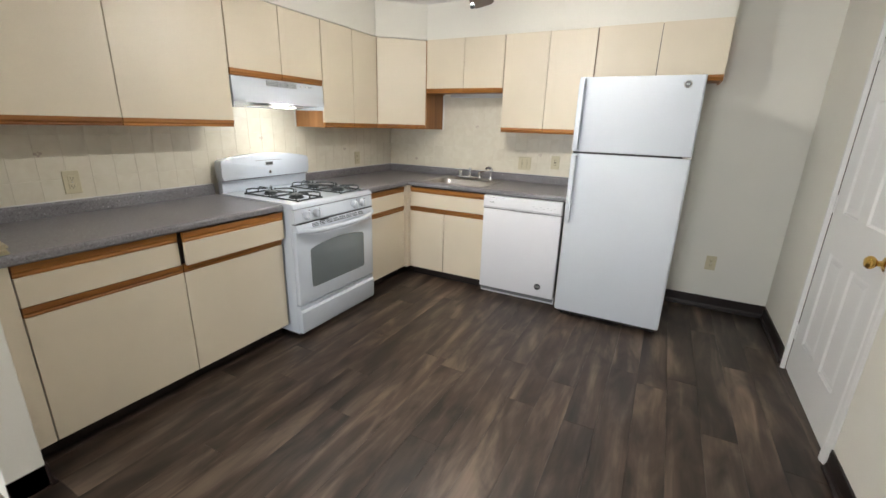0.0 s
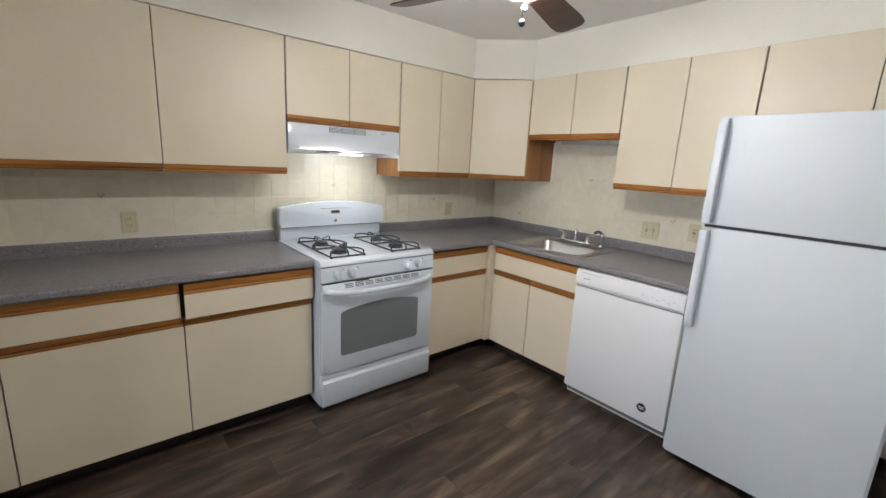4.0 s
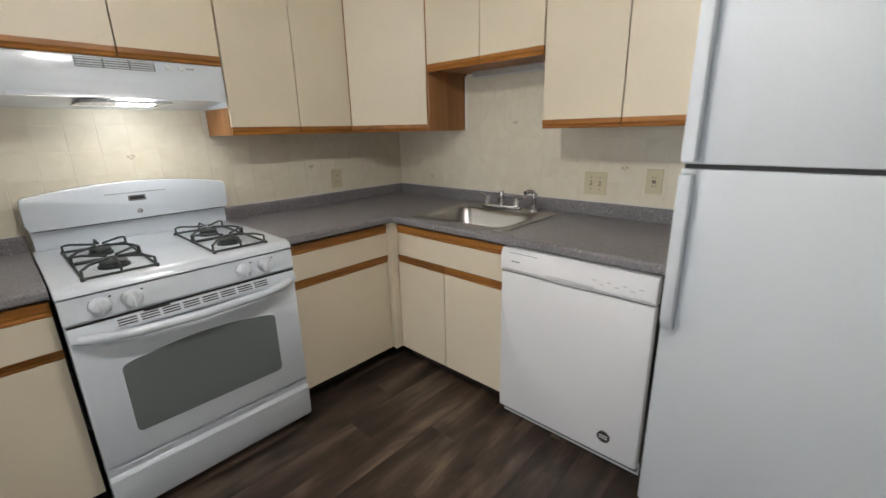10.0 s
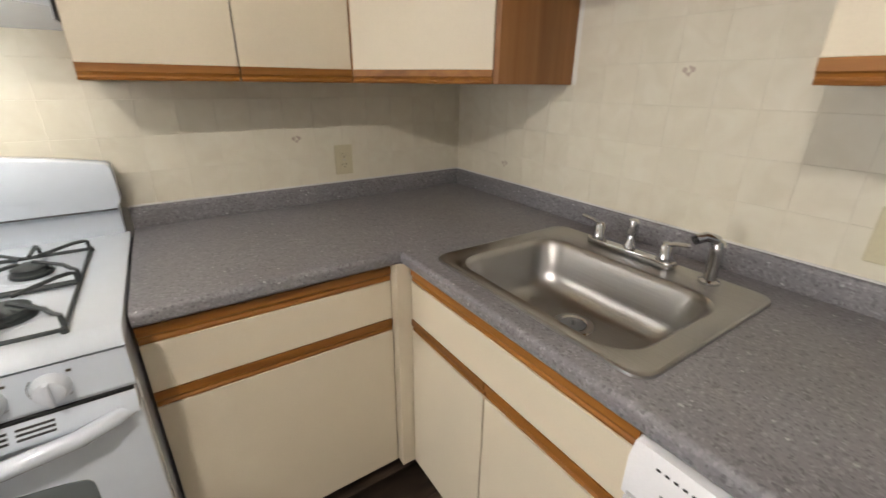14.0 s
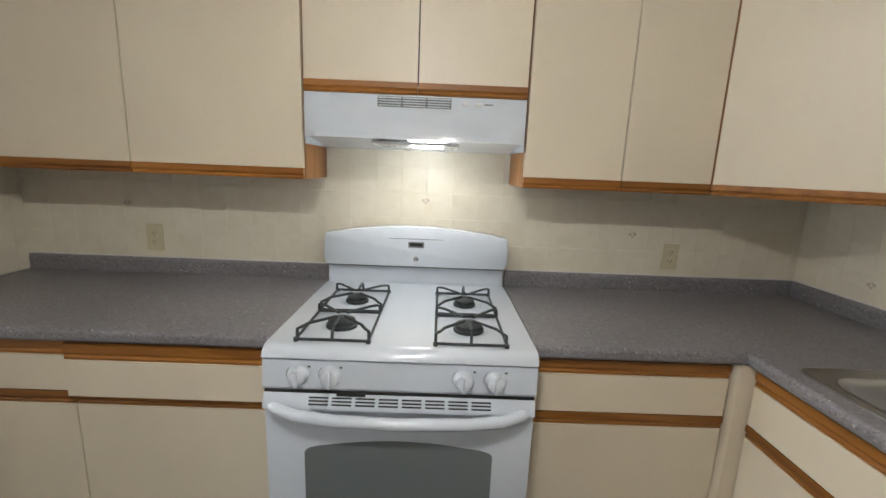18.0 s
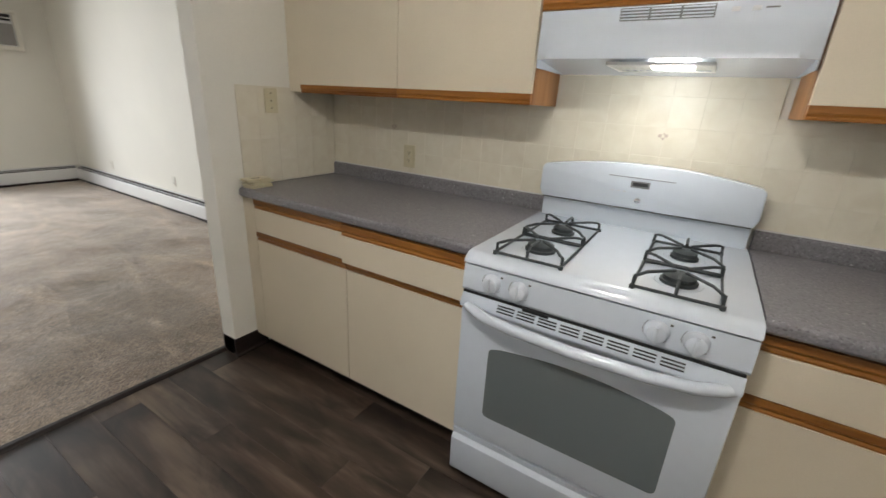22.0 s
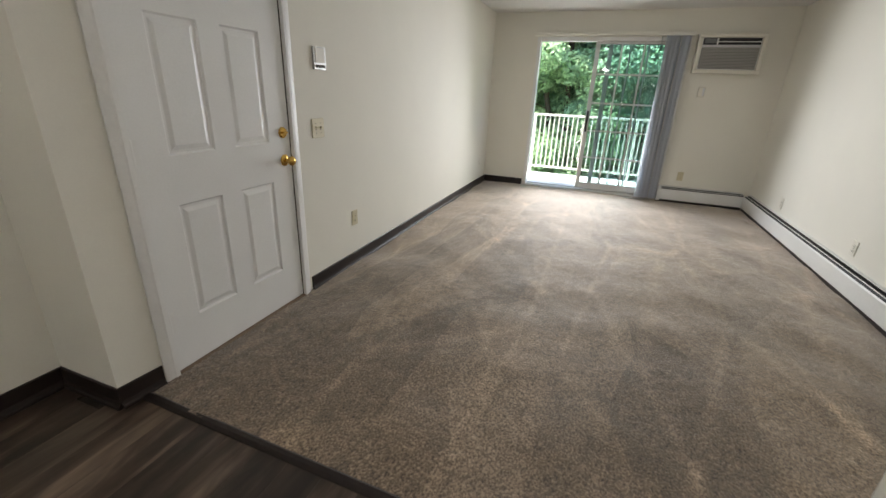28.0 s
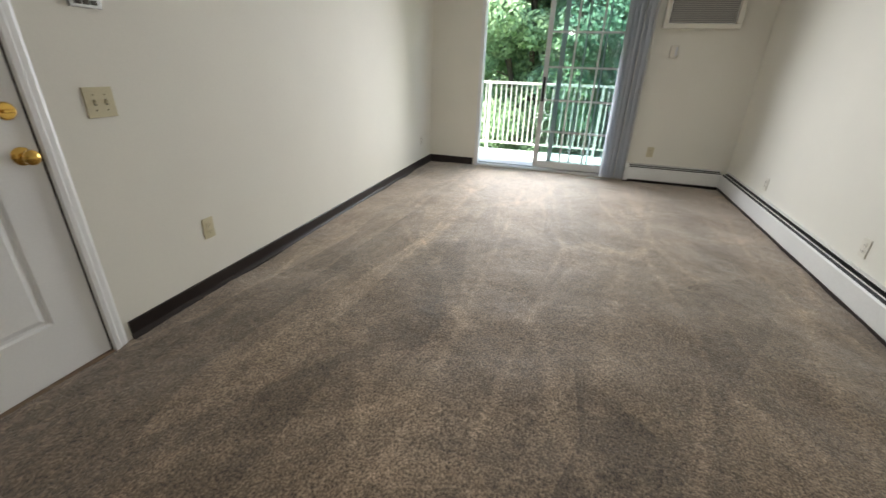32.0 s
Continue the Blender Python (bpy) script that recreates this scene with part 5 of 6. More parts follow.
# ---- plates on the walls ----
def plate(name, kind, centre, facing, w, h, label, category, mat):
    """A wall plate drawn facing -y at the origin, then turned to face the room."""
    root = thing(name, centre, label, category, category + "s")
    ORIGIN[root] = Vector()
    part("cover", B(-w / 2, w / 2, -0.006, 0, -h / 2, h / 2, bevel=0.0022), mat, root, "", False)
    if kind == "outlet":
        for z in (-0.0195, 0.0195):
            s = part("socket", B(-0.0165, 0.0165, -0.0085, -0.005, z - 0.014, z + 0.014, bevel=0.002), mat, root)
            for x in (-0.007, 0.005):
                part("slot", B(x, x + 0.002, -0.0092, -0.008, z - 0.003, z + 0.006), M_SLOT, s)
            part("ground_hole", B(-0.0022, 0.0022, -0.0092, -0.008, z - 0.010, z - 0.006), M_SLOT, s)
        part("screw", rod(bmesh.new(), (0, -0.0075, 0), (0, -0.005, 0), 0.003, 8), M_ALU, root)
    elif kind.startswith("switch"):
        n = int(kind[-1])
        for k in range(n):
            x = (k - (n - 1) / 2) * 0.046
            part("slot", B(x - 0.0055, x + 0.0055, -0.0068, -0.005, -0.012, 0.012), M_SLOTW, root)
            part("toggle", prism(bmesh.new(), [(-0.006, -0.006), (-0.018, 0.006), (-0.018, 0.011), (-0.006, 0.005)], 0, x - 0.0035, x + 0.0035), mat, root)
            for z in (-0.030, 0.030):
                part("screw", rod(bmesh.new(), (x, -0.0072, z), (x, -0.005, z), 0.003, 8), M_SLOT, root)
    elif kind == "gfci":
        part("insert", B(-0.017, 0.017, -0.0085, -0.005, -0.034, 0.034, bevel=0.001), mat, root)
        for z in (-0.021, 0.021):
            part("slot", B(-0.008, -0.005, -0.0092, -0.008, z - 0.005, z + 0.004), M_SLOT, root)
            part("slot", B(0.005, 0.008, -0.0092, -0.008, z - 0.005, z + 0.004), M_SLOT, root)
        for z in (-0.004, 0.004):
            part("button", B(-0.009, 0.009, -0.0098, -0.008, z - 0.003, z + 0.003), M_SLOT, root)
    elif kind == "blank":
        for z in (-0.035, 0.0, 0.035):
            part("hole", rod(bmesh.new(), (0, -0.0066, z), (0, -0.0055, z), 0.004, 8), M_SLOT, root)
    root.matrix_world = pose(*centre, 0, 0, facing)
    return root


# facing: 0 looks to -y, 90 looks to +x, 180 looks to +y, -90 looks to -x
T = 0.006
plate("switch_plate", "switch2", (-1.284, SY - T, 1.066), 0, 0.118, 0.116, "beige double switch plate on tiled wall", "switch plate", M_BEIGE)
plate("wall_outlet", "gfci", (-1.002, SY - T, 1.092), 0, 0.074, 0.116, "beige outlet with test buttons on tiled wall", "outlet", M_BEIGE)
plate("wall_outlet", "outlet", (SX + T, 3.424, 1.058), 90, 0.072, 0.116, "beige outlet on tiled wall by the corner", "outlet", M_BEIGE)
plate("wall_outlet", "outlet", (SX + T, 1.160, 1.058), 90, 0.072, 0.116, "beige outlet on tiled wall above the counter", "outlet", M_BEIGE)
plate("switch_plate", "blank", (-2.375, WY1 + T, 1.300), 180, 0.072, 0.116, "beige cover plate on the wing wall", "switch plate", M_BEIGE)
plate("wall_outlet", "outlet", (0.325, SY, 0.384), 0, 0.072, 0.116, "beige outlet low on the wall beside refrigerator", "outlet", M_BEIGE)
plate("switch_plate", "switch2", (EX, -0.902, 1.070), -90, 0.118, 0.118, "beige double switch plate beside the entry door", "switch plate", M_BEIGE)
plate("wall_outlet", "outlet", (EX, -1.285, 0.378), -90, 0.072, 0.116, "beige outlet low on the long wall", "outlet", M_BEIGE)
plate("wall_outlet", "outlet", (EX, -4.72, 0.34), -90, 0.072, 0.116, "ivory outlet low near the balcony corner", "outlet", M_IVORY)
plate("wall_outlet", "outlet", (-2.475, FY, 0.360), 180, 0.072, 0.116, "ivory outlet above the baseboard heater", "outlet", M_BEIGE)
plate("wall_outlet", "outlet", (RX, -4.02, 0.335), 90, 0.072, 0.116, "ivory outlet on the long wall above heater", "outlet", M_IVORY)
plate("wall_outlet", "outlet", (RX, -2.49, 0.335), 90, 0.072, 0.116, "ivory outlet on the long wall above heater", "outlet", M_IVORY)

# intercom beside the entry door
ic = thing("intercom", (EX, -0.905, 1.475), "grey and white intercom panel beside the entry door", "intercom")
part("cover", B(EX - 0.014, EX, -1.010, -0.890, 1.412, 1.540, bevel=0.003), M_ALU, ic, "grey metal cover")
part("face", B(EX - 0.017, EX - 0.0145, -0.995, -0.905, 1.452, 1.535), M_IVORY, ic, "pale speaker face")
for k in range(3):
    part("button", B(EX - 0.019, EX - 0.0145, -0.990 + 0.030 * k, -0.968 + 0.030 * k, 1.424, 1.440, bevel=0.001), M_SLOT, ic)
# thermostat under the air conditioner
th = thing("thermostat", (-2.46, FY, 1.47), "small ivory wall thermostat under the air conditioner", "thermostat")
part("cover", B(-2.518, -2.440, FY, FY + 0.028, 1.380, 1.500, bevel=0.006), M_IVORY, th)
part("dial", B(-2.510, -2.488, FY + 0.0281, FY + 0.034, 1.395, 1.485, bevel=0.002), M_PLASTW, th)

# spare plates stacked on the counter
for k, (dx, dy, a) in enumerate(((0, 0, 4), (0.008, 0.004, -8), (-0.006, 0.002, 3), (0.012, 0.0, -5))):
    sp = thing("spare_cover_plate", (0, 0, 0), "spare beige cover plate stacked on the countertop", "cover plate", "spare plates")
    bm = B(-0.058, 0.058, -0.036, 0.036, 0.0, 0.0095, bevel=0.002)
    part("cover", bm, M_BEIGE, sp)
    part("slot", B(-0.020, 0.020, -0.004, 0.004, 0.0096, 0.0105), M_SLOT, sp)
    sp.matrix_world = pose(-2.225 + dx, WY1 + 0.062 + dy, CT + 0.0005 + 0.0112 * k, 0, 0, a)

# ---- living room: heaters ----


def heater(name, axis, a, b, wall, sgn, label, ends):
    """Baseboard convector: back plate, sloped cover with dark slot, front panel and caps."""
    root = thing(name, ((a + b) / 2, wall, 0) if axis == 0 else (wall, (a + b) / 2, 0), label, "heater", "baseboard heaters")

    def pr(pts):
        return prism(bmesh.new(), [(wall + sgn * u, v) for u, v in pts], axis, a, b)
    part("back_plate", pr([(0, 0.02), (0.004, 0.02), (0.004, 0.205), (0.03, 0.213), (0.03, 0.217), (0, 0.217)]), M_HEAT, root)
    part("slot", pr([(0.005, 0.15), (0.062, 0.15), (0.056, 0.190), (0.005, 0.200)]), M_BLACK, root, "dark outlet slot")
    part("damper", pr([(0.047, 0.196), (0.052, 0.192), (0.053, 0.194), (0.048, 0.198)]), M_HEAT, root)
    part("front_panel", pr([(0.062, 0.045), (0.074, 0.038), (0.076, 0.045), (0.076, 0.170), (0.068, 0.181), (0.065, 0.178), (0.070, 0.168)]), M_HEAT, root, "white front panel")
    for e in ends:
        bm = prism(bmesh.new(), [(wall, 0.02), (wall + sgn * 0.082, 0.02), (wall + sgn * 0.082, 0.178), (wall + sgn * 0.040, 0.221), (wall, 0.221)], axis, min(e, e + (0.05 if e == a else -0.05)), max(e, e + (0.05 if e == a else -0.05)), 0.003)
        part("end_cap", bm, M_HEAT, root, "white end cap")
    # solid dark strip in the shadow gap below the panel, shade as colour
    part("kick", pr([(0.006, 0.0), (0.066, 0.0), (0.066, 0.03), (0.006, 0.03)]), M_BASE, root, "dark strip for the shade under the heater")


heater("baseboard_heater", 0, RX + 0.072, DX0 - 0.125, FY, 1, "white baseboard heater under the air conditioner", (DX0 - 0.125,))
heater("baseboard_heater", 1, FY + 0.07, -1.30, RX, 1, "long white baseboard heater along the wall", (-1.30,))
hv = thing("heater_valve", (RX + 0.1, -1.36, 0.05), "small dark valve knob at the heater end", "valve")
part("stem", rod(bmesh.new(), (RX + 0.064, -1.36, 0.055), (RX + 0.12, -1.36, 0.055), 0.010, 10), M_ALU, hv)
part("handle", lathe(bmesh.new(), (RX + 0.115, -1.36, 0.055), [(0.016, 0), (0.018, 0.010), (0.014, 0.022), (0.006, 0.024)], 12, "x"), M_GREYP, hv)

# ---- air conditioner ----
A0, A1, AZ0, AZ1 = -3.022, -2.308, 1.656, 2.100
ac = thing("air_conditioner", ((A0 + A1) / 2, FY, AZ0), "white through-wall air conditioner with grey grille", "air conditioner")
bm = bmesh.new()
for d in ((A0, A1, AZ0, AZ0 + 0.045), (A0, A1, AZ1 - 0.040, AZ1), (A0, A0 + 0.045, AZ0 + 0.0455, AZ1 - 0.0405), (A1 - 0.045, A1, AZ0 + 0.0455, AZ1 - 0.0405)):
    box(bm, d[0], d[1], FY, FY + 0.045, d[2], d[3], 0.004)
part("frame", bm, M_IVORY, ac, "ivory trim frame")
part("chassis", B(A0 + 0.046, A1 - 0.046, FY - 0.1, FY + 0.030, AZ0 + 0.046, AZ1 - 0.041), M_HEAT, ac, "white chassis")
gl = part("grille", B(A0 + 0.055, A1 - 0.055, FY + 0.0305, FY + 0.034, AZ0 + 0.056, AZ0 + 0.292), M_GREYP, ac, "grey intake grille")
for k in range(14):
    z = AZ0 + 0.060 + 0.0166 * k
    part("louver", B(A0 + 0.058, A1 - 0.058, FY + 0.0345, FY + 0.042, z, z + 0.0092), M_ACGR, gl)
part("outlet", B(A0 + 0.055, A1 - 0.055, FY + 0.0305, FY + 0.033, AZ0 + 0.324, AZ0 + 0.398), M_BLACK, ac, "dark air outlet")
part("vane", B(A0 + 0.058, A1 - 0.215, FY + 0.0335, FY + 0.044, AZ0 + 0.352, AZ0 + 0.360), M_HEAT, ac, "thin white outlet vane")
part("control_door", B(A1 - 0.198, A1 - 0.070, FY + 0.0335, FY + 0.040, AZ0 + 0.340, AZ0 + 0.392, bevel=0.003), M_GREYP, ac, "dark control flap")
part("ledge", B(A0 + 0.05, A1 - 0.05, FY + 0.0305, FY + 0.048, AZ0 + 0.298, AZ0 + 0.320, bevel=0.004), M_PLASTW, ac)
part("outlet_divider", B(A1 - 0.214, A1 - 0.200, FY + 0.0335, FY + 0.045, AZ0 + 0.322, AZ0 + 0.399), M_HEAT, ac)

ac.scale = (1, 1.9, 1)

# ---- balcony door ----
wd = thing("window_1", ((DX0 + DX1) / 2, FY - 0.06, 0), "white sliding balcony door with grid, half open", "sliding door", kind="structure")
bm = bmesh.new()
for x0, x1, z0, z1 in ((DX0, DX0 + 0.045, 0.0, DZ), (DX1 - 0.045, DX1, 0.0, DZ), (DX0 + 0.0455, DX1 - 0.0455, DZ - 0.05, DZ), (DX0 + 0.0455, DX1 - 0.0455, 0.0, 0.035)):
    box(bm, x0, x1, FY - 0.115, FY + 0.012, z0, z1, 0.003)
part("window_frame", bm, M_TRIM, wd, "white aluminium frame")
part("track", B(DX0 + 0.05, DX1 - 0.05, FY - 0.078, FY - 0.074, 0.0355, 0.048), M_ALU, wd, "metal floor track")


def sash(x0, x1, yc, name, label, cols=3, rows=5):
    bm = bmesh.new()
    s = 0.055
    z0, z1 = 0.05, DZ - 0.052
    for d in ((x0, x0 + s, z0, z1), (x1 - s, x1, z0, z1), (x0 + s + 0.0005, x1 - s - 0.0005, z0, z0 + 0.085), (x0 + s + 0.0005, x1 - s - 0.0005, z1 - 0.032, z1)):
        box(bm, d[0], d[1], yc - 0.017, yc + 0.017, d[2], d[3], 0.003)
    sh = part(name, bm, M_SASH, wd, label)
    gz0, gz1, gx0, gx1 = z0 + 0.085, z1 - 0.032, x0 + s, x1 - s
    for k in range(1, cols):
        x = gx0 + (gx1 - gx0) * k / cols
        part("muntin", B(x - 0.010, x + 0.010, yc + 0.0035, yc + 0.010, gz0, gz1), M_SASH, sh)
    for k in range(1, rows):
        z = gz0 + (gz1 - gz0) * k / rows
        part("muntin", B(gx0, gx1, yc + 0.0036, yc + 0.0104, z - 0.010, z + 0.010), M_SASH, sh)
    gp = part("pane", B(gx0, gx1, yc - 0.002, yc + 0.002, gz0, gz1), M_PANE, sh, "clear glass")
    gp.visible_shadow = False
    return sh


MID = -1.150
sl = sash(DX0 + 0.05, MID + 0.03, FY - 0.032, "sliding_sash", "white sliding sash with grid")
sash(DX0 + 0.05, -1.285, FY - 0.085, "fixed_sash", "white fixed sash with grid")
hdl = bmesh.new()
box(hdl, MID - 0.012, MID + 0.018, FY - 0.0148, FY - 0.010, 0.86, 1.14, 0.001)
tube(hdl, [(MID + 0.004, FY - 0.014, 0.90), (MID + 0.004, FY + 0.022, 0.92), (MID + 0.004, FY + 0.026, 1.0), (MID + 0.004, FY + 0.022, 1.08), (MID + 0.004, FY - 0.014, 1.10)], 0.013, 8)
part("door_pull", hdl, M_BLACK, sl, "dark pull handle")

# vertical blinds drawn to one side
vb_root = thing("vertical_blinds", (-1.95, FY + 0.09, 0.03), "pale vertical blinds stacked at the side of the door", "blinds")
part("headrail", B(DX0 - 0.16, DX1 + 0.03, FY + 0.030, FY + 0.075, DZ + 0.005, DZ + 0.045, bevel=0.004), M_WALL, vb_root, "white head rail")
brnd = random.Random(3)
for k in range(15):
    x = -1.955 - 0.0195 * k + brnd.uniform(-0.006, 0.006)
    bm = bmesh.new()
    n = 6
    pts = [(0.044 * (2 * j / n - 1), 0.006 * (1 - (2 * j / n - 1) ** 2)) for j in range(n + 1)]
    prism(bm, pts + [(u, v - 0.0012) for u, v in pts[::-1]], 2, 0.035, DZ + 0.004)
    bm.transform(Matrix.Translation((x, FY + 0.070, 0)) @ Matrix.Rotation(radians(74 + brnd.uniform(-26, 16)), 4, "Z"))
    part("slat", bm, M_BLIND, vb_root)
part("wand", rod(bmesh.new(), (-1.905, FY + 0.095, 0.75), (-1.900, FY + 0.085, DZ), 0.004, 6), M_PANE, vb_root, "clear tilt wand")

# floor vent below the blinds
part("plate", B(-2.06, -1.80, FY + 0.10, FY + 0.15, 0.010, 0.016, bevel=0.002), M_ALU, thing("floor_track_plate", (-1.9, FY + 0.12, 0.01), "thin metal strip on carpet below the blinds", "metal strip"))

# ---- balcony and outdoors ----
bal = thing("balcony", (-1.2, FY - 0.9, 0), "concrete balcony with white metal railing", "balcony")
BYF = FY - TH - 1.35
part("slab", B(-3.6, 0.9, BYF - 0.08, FY - TH, -0.22, -0.03, bevel=0.01), M_CONC, bal, "pale concrete slab")
part("top_rail", B(-3.55, 0.85, BYF - 0.022, BYF + 0.022, 0.985, 1.02, bevel=0.004), M_RAIL, bal)
part("bottom_rail", B(-3.55, 0.85, BYF - 0.015, BYF + 0.015, 0.075, 0.105, bevel=0.003), M_RAIL, bal)
for x in np.arange(-3.5, 0.85, 0.080):
    if abs(x - -1.05) > 0.10:
        part("baluster", B(x - 0.008, x + 0.008, BYF - 0.008, BYF + 0.008, 0.1055, 0.9845), M_RAIL, bal)
for x in (-3.55, -1.90, -0.20, 0.84):
    part("post", B(x - 0.02, x + 0.02, BYF - 0.0215, BYF + 0.0215, -0.0295, 0.9845), M_RAIL, bal)
sc = bmesh.new()
for s in (-1, 1):
    for zc, d in ((0.36, 1), (0.72, -1)):
        tube(sc, [(-1.05 + s * (0.02 + 0.045 * (1 - k / 16) * (1 + math.cos(k * 0.55)) / 1.2), BYF, zc + d * (0.15 - 0.02 * k + 0.05 * math.sin(k * 0.55))) for k in range(17)], 0.006, 6)
tube(sc, [(-1.05, BYF, 0.106), (-1.05, BYF, 0.984)], 0.007, 6)
part("scroll", sc, M_RAIL, bal, "white scroll ornament")
for x in (-3.55, 0.84):
    bm = bmesh.new()
    box(bm, x - 0.018, x + 0.018, BYF + 0.0225, FY - TH, 0.985, 1.02)
    box(bm, x - 0.012, x + 0.012, BYF + 0.0225, FY - TH, 0.075, 0.105)
    for y in np.arange(BYF + 0.11, FY - TH - 0.05, 0.108):
        box(bm, x - 0.008, x + 0.008, y - 0.008, y + 0.008, 0.105, 0.985)
    part("side_rail", bm, M_RAIL, bal)

gnd = bmesh.new()
bmesh.ops.create_grid(gnd, x_segments=1, y_segments=1, size=2000, matrix=Matrix.Translation((0, 0, -3.2)))
tagged(part("ground", gnd, M_GRASS), "green lawn below the balcony", "ground", kind="structure")
lower = tagged(part("facade_below", B(RX - 3, KX + 4, FY - TH, SY + 2, -3.2, -0.21), M_FACADE), "pale siding of the storey below", "facade", kind="structure")


def leaf_cloud(name, centres, radii, count, size, material, parent=None, seed=1):
    """Many small folded leaves scattered in the shells of clumps."""
    r = np.random.default_rng(seed)
    which = r.integers(0, len(centres), count)
    d = r.normal(size=(count, 3))
    d /= np.linalg.norm(d, axis=1, keepdims=True)
    rad = np.array(radii)[which] * (0.55 + 0.5 * r.random(count) ** 0.6)
    p = np.array(centres)[which] + d * rad[:, None] * np.array([1, 1, 0.72])
    nrm = 1.2 * d + 0.6 * r.normal(size=(count, 3)) + np.array([0.45, 0.6, 0.85])
    nrm /= np.linalg.norm(nrm, axis=1, keepdims=True)
    u = np.cross(nrm, r.normal(size=(count, 3)))
    u /= np.linalg.norm(u, axis=1, keepdims=True)
    v = np.cross(nrm, u)
    s = (size * (0.6 + 0.8 * r.random(count)))[:, None]
    vs = np.stack([p - u * s, p - v * s * 0.45 + nrm * s * 0.12, p + u * s, p + v * s * 0.45 + nrm * s * 0.12], 1).reshape(-1, 3)
    fs = np.arange(count * 4).reshape(-1, 4)
    me = bpy.data.meshes.new(name)
    me.from_pydata(vs.tolist(), [], fs.tolist())
    me.materials.append(material)
    ob = new(name, me)
    if parent is not None:
        ob.parent = parent
        ob.matrix_parent_inverse = Matrix.Translation(-Vector(parent.location))
    return ob


def tree(x, y, height, spread, seed, leaves, material, label):
    r = random.Random(seed)
    base = -3.2
    root = thing("tree", (x, y, base), label, "tree", "trees beyond the balcony")
    bm = bmesh.new()
    top = base + height * 0.8
    tube(bm, [(x + r.uniform(-.1, .1) * k, y + r.uniform(-.1, .1) * k, base + (top - base) * k / 5) for k in range(6)], 0.07, 8)
    part("trunk", bm, M_BARK, root, "grey-brown trunk")
    cs, rs = [], []
    for k in range(84):
        a, q = r.uniform(0, 6.28), r.random() ** 0.5
        z = base + height * r.uniform(0.12, 0.99)
        wide = spread * (1.0 - 0.55 * abs((z - base) / height - 0.5) * 2 * 0.8)
        c = (x + wide * q * math.cos(a), y + wide * q * math.sin(a), z)
        cs.append(c)
        rs.append(r.uniform(0.45, 0.95))
        if k % 3 == 0:
            lb = tube(bmesh.new(), [(x, y, z - 0.8), (x + (c[0] - x) * 0.5, y + (c[1] - y) * 0.5, z - 0.3), c], 0.016, 6)
            part("limb", lb, M_BARK, root)
    leaf_cloud("crown", cs, rs, leaves, 0.060, material, root, seed)


tree(0.3, FY - 5.6, 8.5, 2.0, 11, 90000, M_LEAF, "leafy bright green tree beyond the balcony railing")
tree(-1.9, FY - 6.8, 9.5, 2.2, 12, 80000, M_LEAF2, "dense green tree beyond the balcony railing")
tree(-4.4, FY - 6.4, 8.5, 2.0, 13, 30000, M_LEAF2, "broad green tree beside the balcony")
tree(3.4, FY - 6.8, 5.5, 1.8, 14, 30000, M_LEAF, "broad green tree beside the balcony")
tree(-0.55, FY - 5.9, 9.0, 1.7, 15, 80000, M_LEAF, "leafy light green tree beyond the balcony railing")
far_c = [(rng.uniform(-16, 14), FY - rng.uniform(9.5, 13), -3.2 + rng.uniform(0.5, 14)) for _ in range(260)]
fw = leaf_cloud("far_woods", far_c, [1.7] * len(far_c), 110000, 0.12, M_LEAF, None, 21)
tagged(fw, "dense green woods behind the near trees", "woods", kind="stuff")

# ---- tiled backsplash ----
PT = 0.1085


def tile_mesh(w, h):
    bm = box(bmesh.new(), 0.0004, w - 0.0004, -0.0046, 0.0, 0.0004, h - 0.0004)
    front = [e for e in bm.edges if all(abs(v.co.y + 0.0046) < 1e-6 for v in e.verts)]
    bmesh.ops.bevel(bm, geom=front, offset=0.0007, segments=1, affect="EDGES", profile=0.5)
    me = bpy.data.meshes.new("tile")
    bm.to_mesh(me)
    bm.free()
    me.materials.append(M_TILE)
    return me


M_GROUT = plain("tile_grout", (0.685, 0.64, 0.52), 0.6)
FULL = tile_mesh(PT, PT)
SPRIG = plain("sprig_print", (0.52, 0.43, 0.35), 0.4)


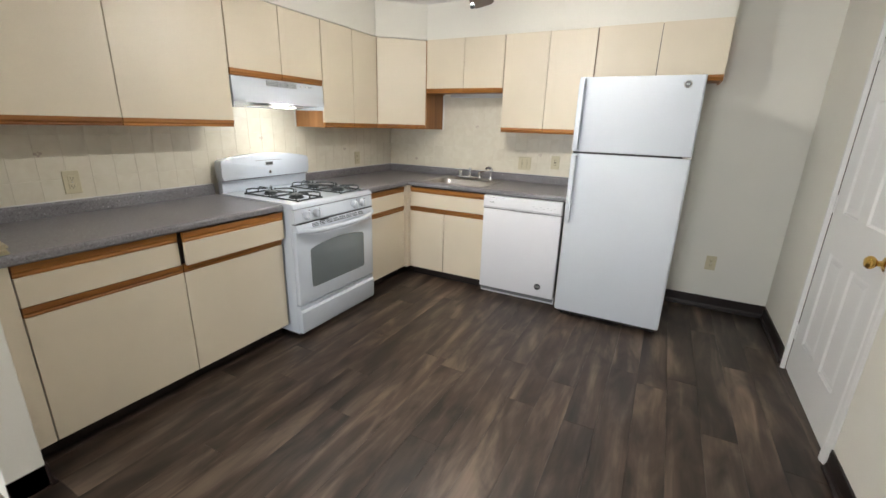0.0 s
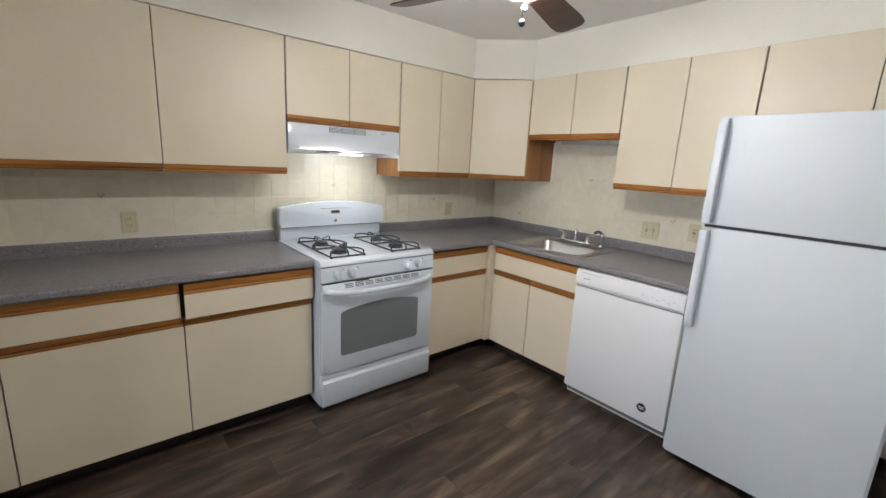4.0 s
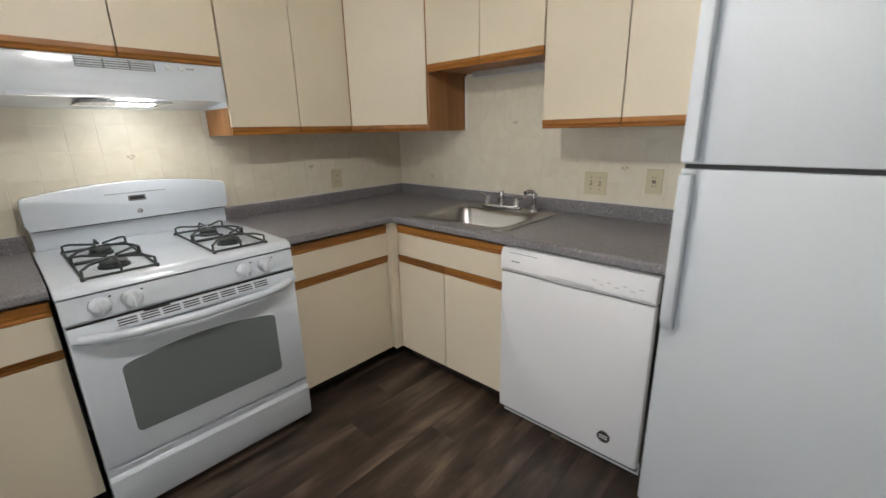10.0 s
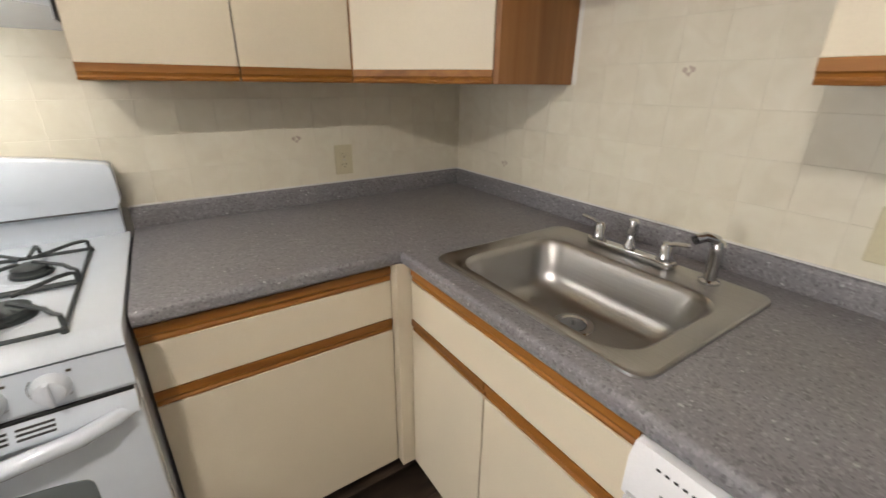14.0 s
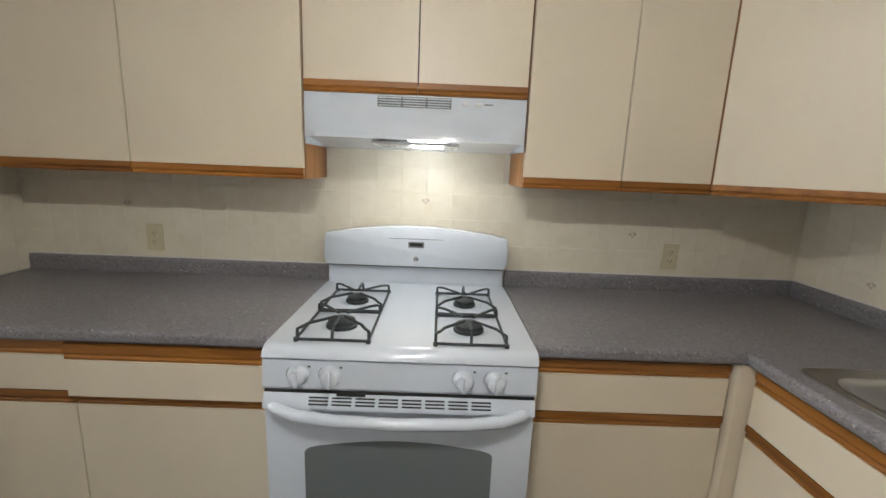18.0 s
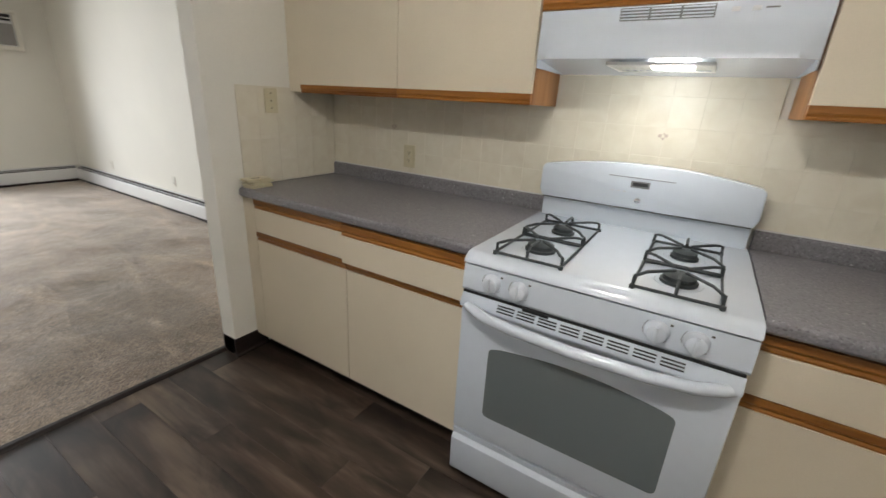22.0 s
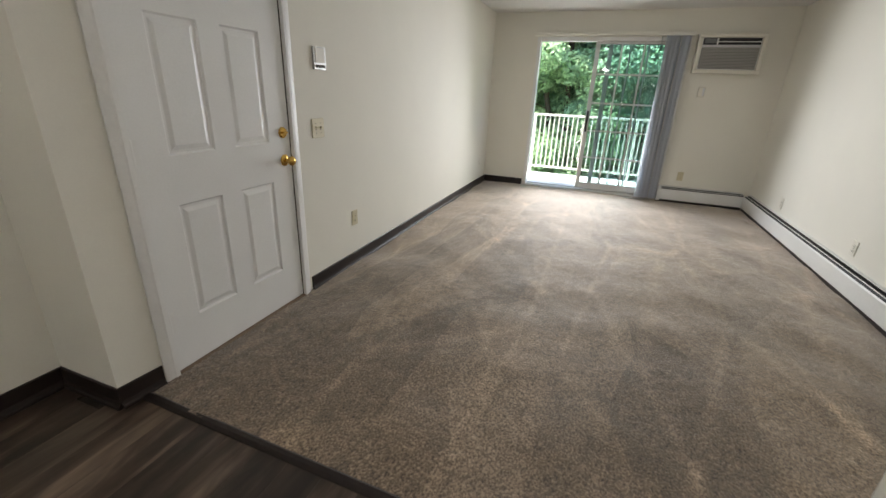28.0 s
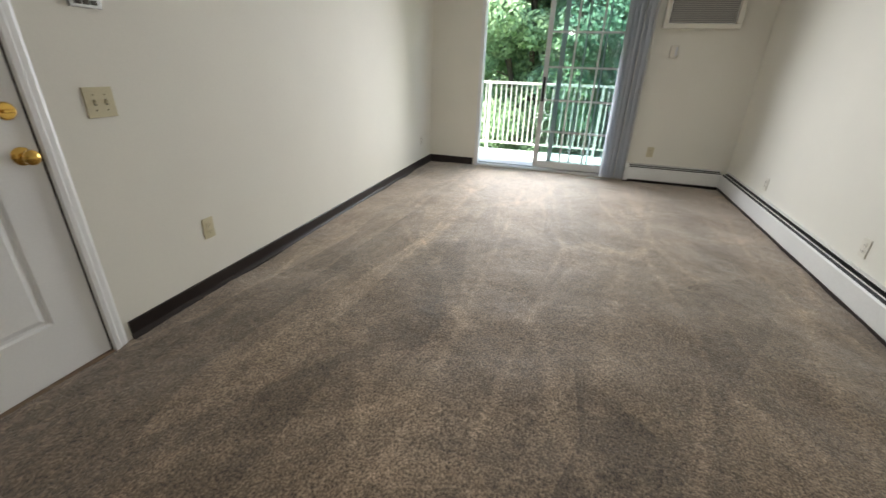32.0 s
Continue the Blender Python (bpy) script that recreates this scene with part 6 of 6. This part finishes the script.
def tiled(name, label, origin, turn, length, zs, skip=None, motifs=()):
    """Tiles set on a wall; u runs along it, z0 at the bottom row."""
    root = thing(name, origin, label, "backsplash", kind="structure")
    ORIGIN[root] = Vector()
    cols, rows = math.ceil(length / PT - 1e-6), zs[1]
    backs = {}
    for i in range(cols):
        for j in range(rows):
            u, z = i * PT, zs[0] + j * PT
            w = min(PT, length - u)
            if skip and skip(u + w / 2, z + PT / 2):
                continue
            h = PT
            if zs[2] and z + PT > zs[2](u + w / 2):
                h = zs[2](u + w / 2) - z
            if h < 0.012 or w < 0.012:
                continue
            me = FULL if (w > PT - 1e-4 and h > PT - 1e-4) else tile_mesh(w, h)
            ob = new("tile", me)
            ob.parent = root
            ob.location = (u, -0.0004, z - origin[2])
    gb = bmesh.new()
    for k in range(cols):
        u0, u1 = k * PT, min((k + 1) * PT, length)
        box(gb, u0, u1, -0.0038, -0.0006, 0, min(zs[2]((u0 + u1) / 2), zs[0] + rows * PT) - origin[2] - 0.001)
    part("grout", gb, M_GROUT, root, "cream grout")
    for u, z in motifs:
        bm = bmesh.new()
        for dx, dz, s in ((-0.011, 0.004, 0.007), (0.010, 0.005, 0.007), (0.0, -0.006, 0.005), (0.002, 0.011, 0.004)):
            lathe(bm, (u + dx, -0.0054, z - origin[2] + dz), [(s, 0.0), (s * 0.8, -0.0004)], 9, "y")
        tube(bm, [(u - 0.011, -0.0056, z - origin[2] + 0.002), (u, -0.0056, z - origin[2] - 0.012), (u + 0.010, -0.0056, z - origin[2] + 0.003)], 0.0012, 5)
        part("sprig", bm, SPRIG, root, "faded printed sprig")
    root.matrix_world = pose(*origin, 0, 0, turn)
    return root


Z0 = 0.968
low = 1.345
rb = tiled("backsplash_range", "cream tiled backsplash behind the range with faded sprigs", (SX + 0.0008, WY1 + 0.002, Z0), 90, SY - WY1 - 0.004, (Z0, 7, lambda u: 1.646 if 1.914 - WY1 < u < 2.687 - WY1 else low),
           motifs=((0.45, 1.20), (1.732, 1.258), (2.644, 1.146)))
tiled("backsplash_sink", "cream tiled backsplash behind the sink with faded sprigs", (SX + 0.006, SY - 0.0008, Z0), 0, 2.09, (Z0, 7, lambda u: 1.663 if SX + u > DB and SX + u < -1.416 else low),
      motifs=((0.331, 1.038), (1.011, 1.378), (1.650, 1.146)))
tiled("backsplash_wing", "cream tiled backsplash on the wing wall", (-2.193, WY1 + 0.0008, CT + 0.003), 180, 2.80 - 2.193 - 0.007, (CT + 0.003, 5, lambda u: 1.366))

# ---- plank floor ----
fl = tagged(new("floor"), "dark brown wood-look vinyl plank floor", "floor", kind="structure")
PW, PL = 0.152, 1.22


def plank_mesh(w, l):
    bm = box(bmesh.new(), 0.0003, w - 0.0003, 0.0003, l - 0.0003, -0.011, 0.0)
    tope = [e for e in bm.edges if all(abs(v.co.z) < 1e-6 for v in e.verts)]
    bmesh.ops.bevel(bm, geom=tope, offset=0.0005, segments=1, affect="EDGES", profile=0.5)
    me = bpy.data.meshes.new("plank")
    bm.to_mesh(me)
    bm.free()
    me.materials.append(M_PLANK)
    return me


WHOLE = plank_mesh(PW, PL)
prnd = random.Random(9)
x = SX + 0.3
while x < KX + 0.7:
    w = PW
    y = 0.36 - prnd.random() * PL * 0.9
    while y < SY:
        y0, y1 = max(y, 0.40 if x < EX else (JY if x < KX else 2.3)), min(y + PL, SY if x < KX else 3.2)
        if y1 - y0 > 0.05:
            me = WHOLE if y1 - y0 > PL - 1e-4 else plank_mesh(PW, y1 - y0)
            ob = new("plank", me)
            ob.parent = fl
            ob.location = (x, y0, 0.0)
        y += PL
    x += PW
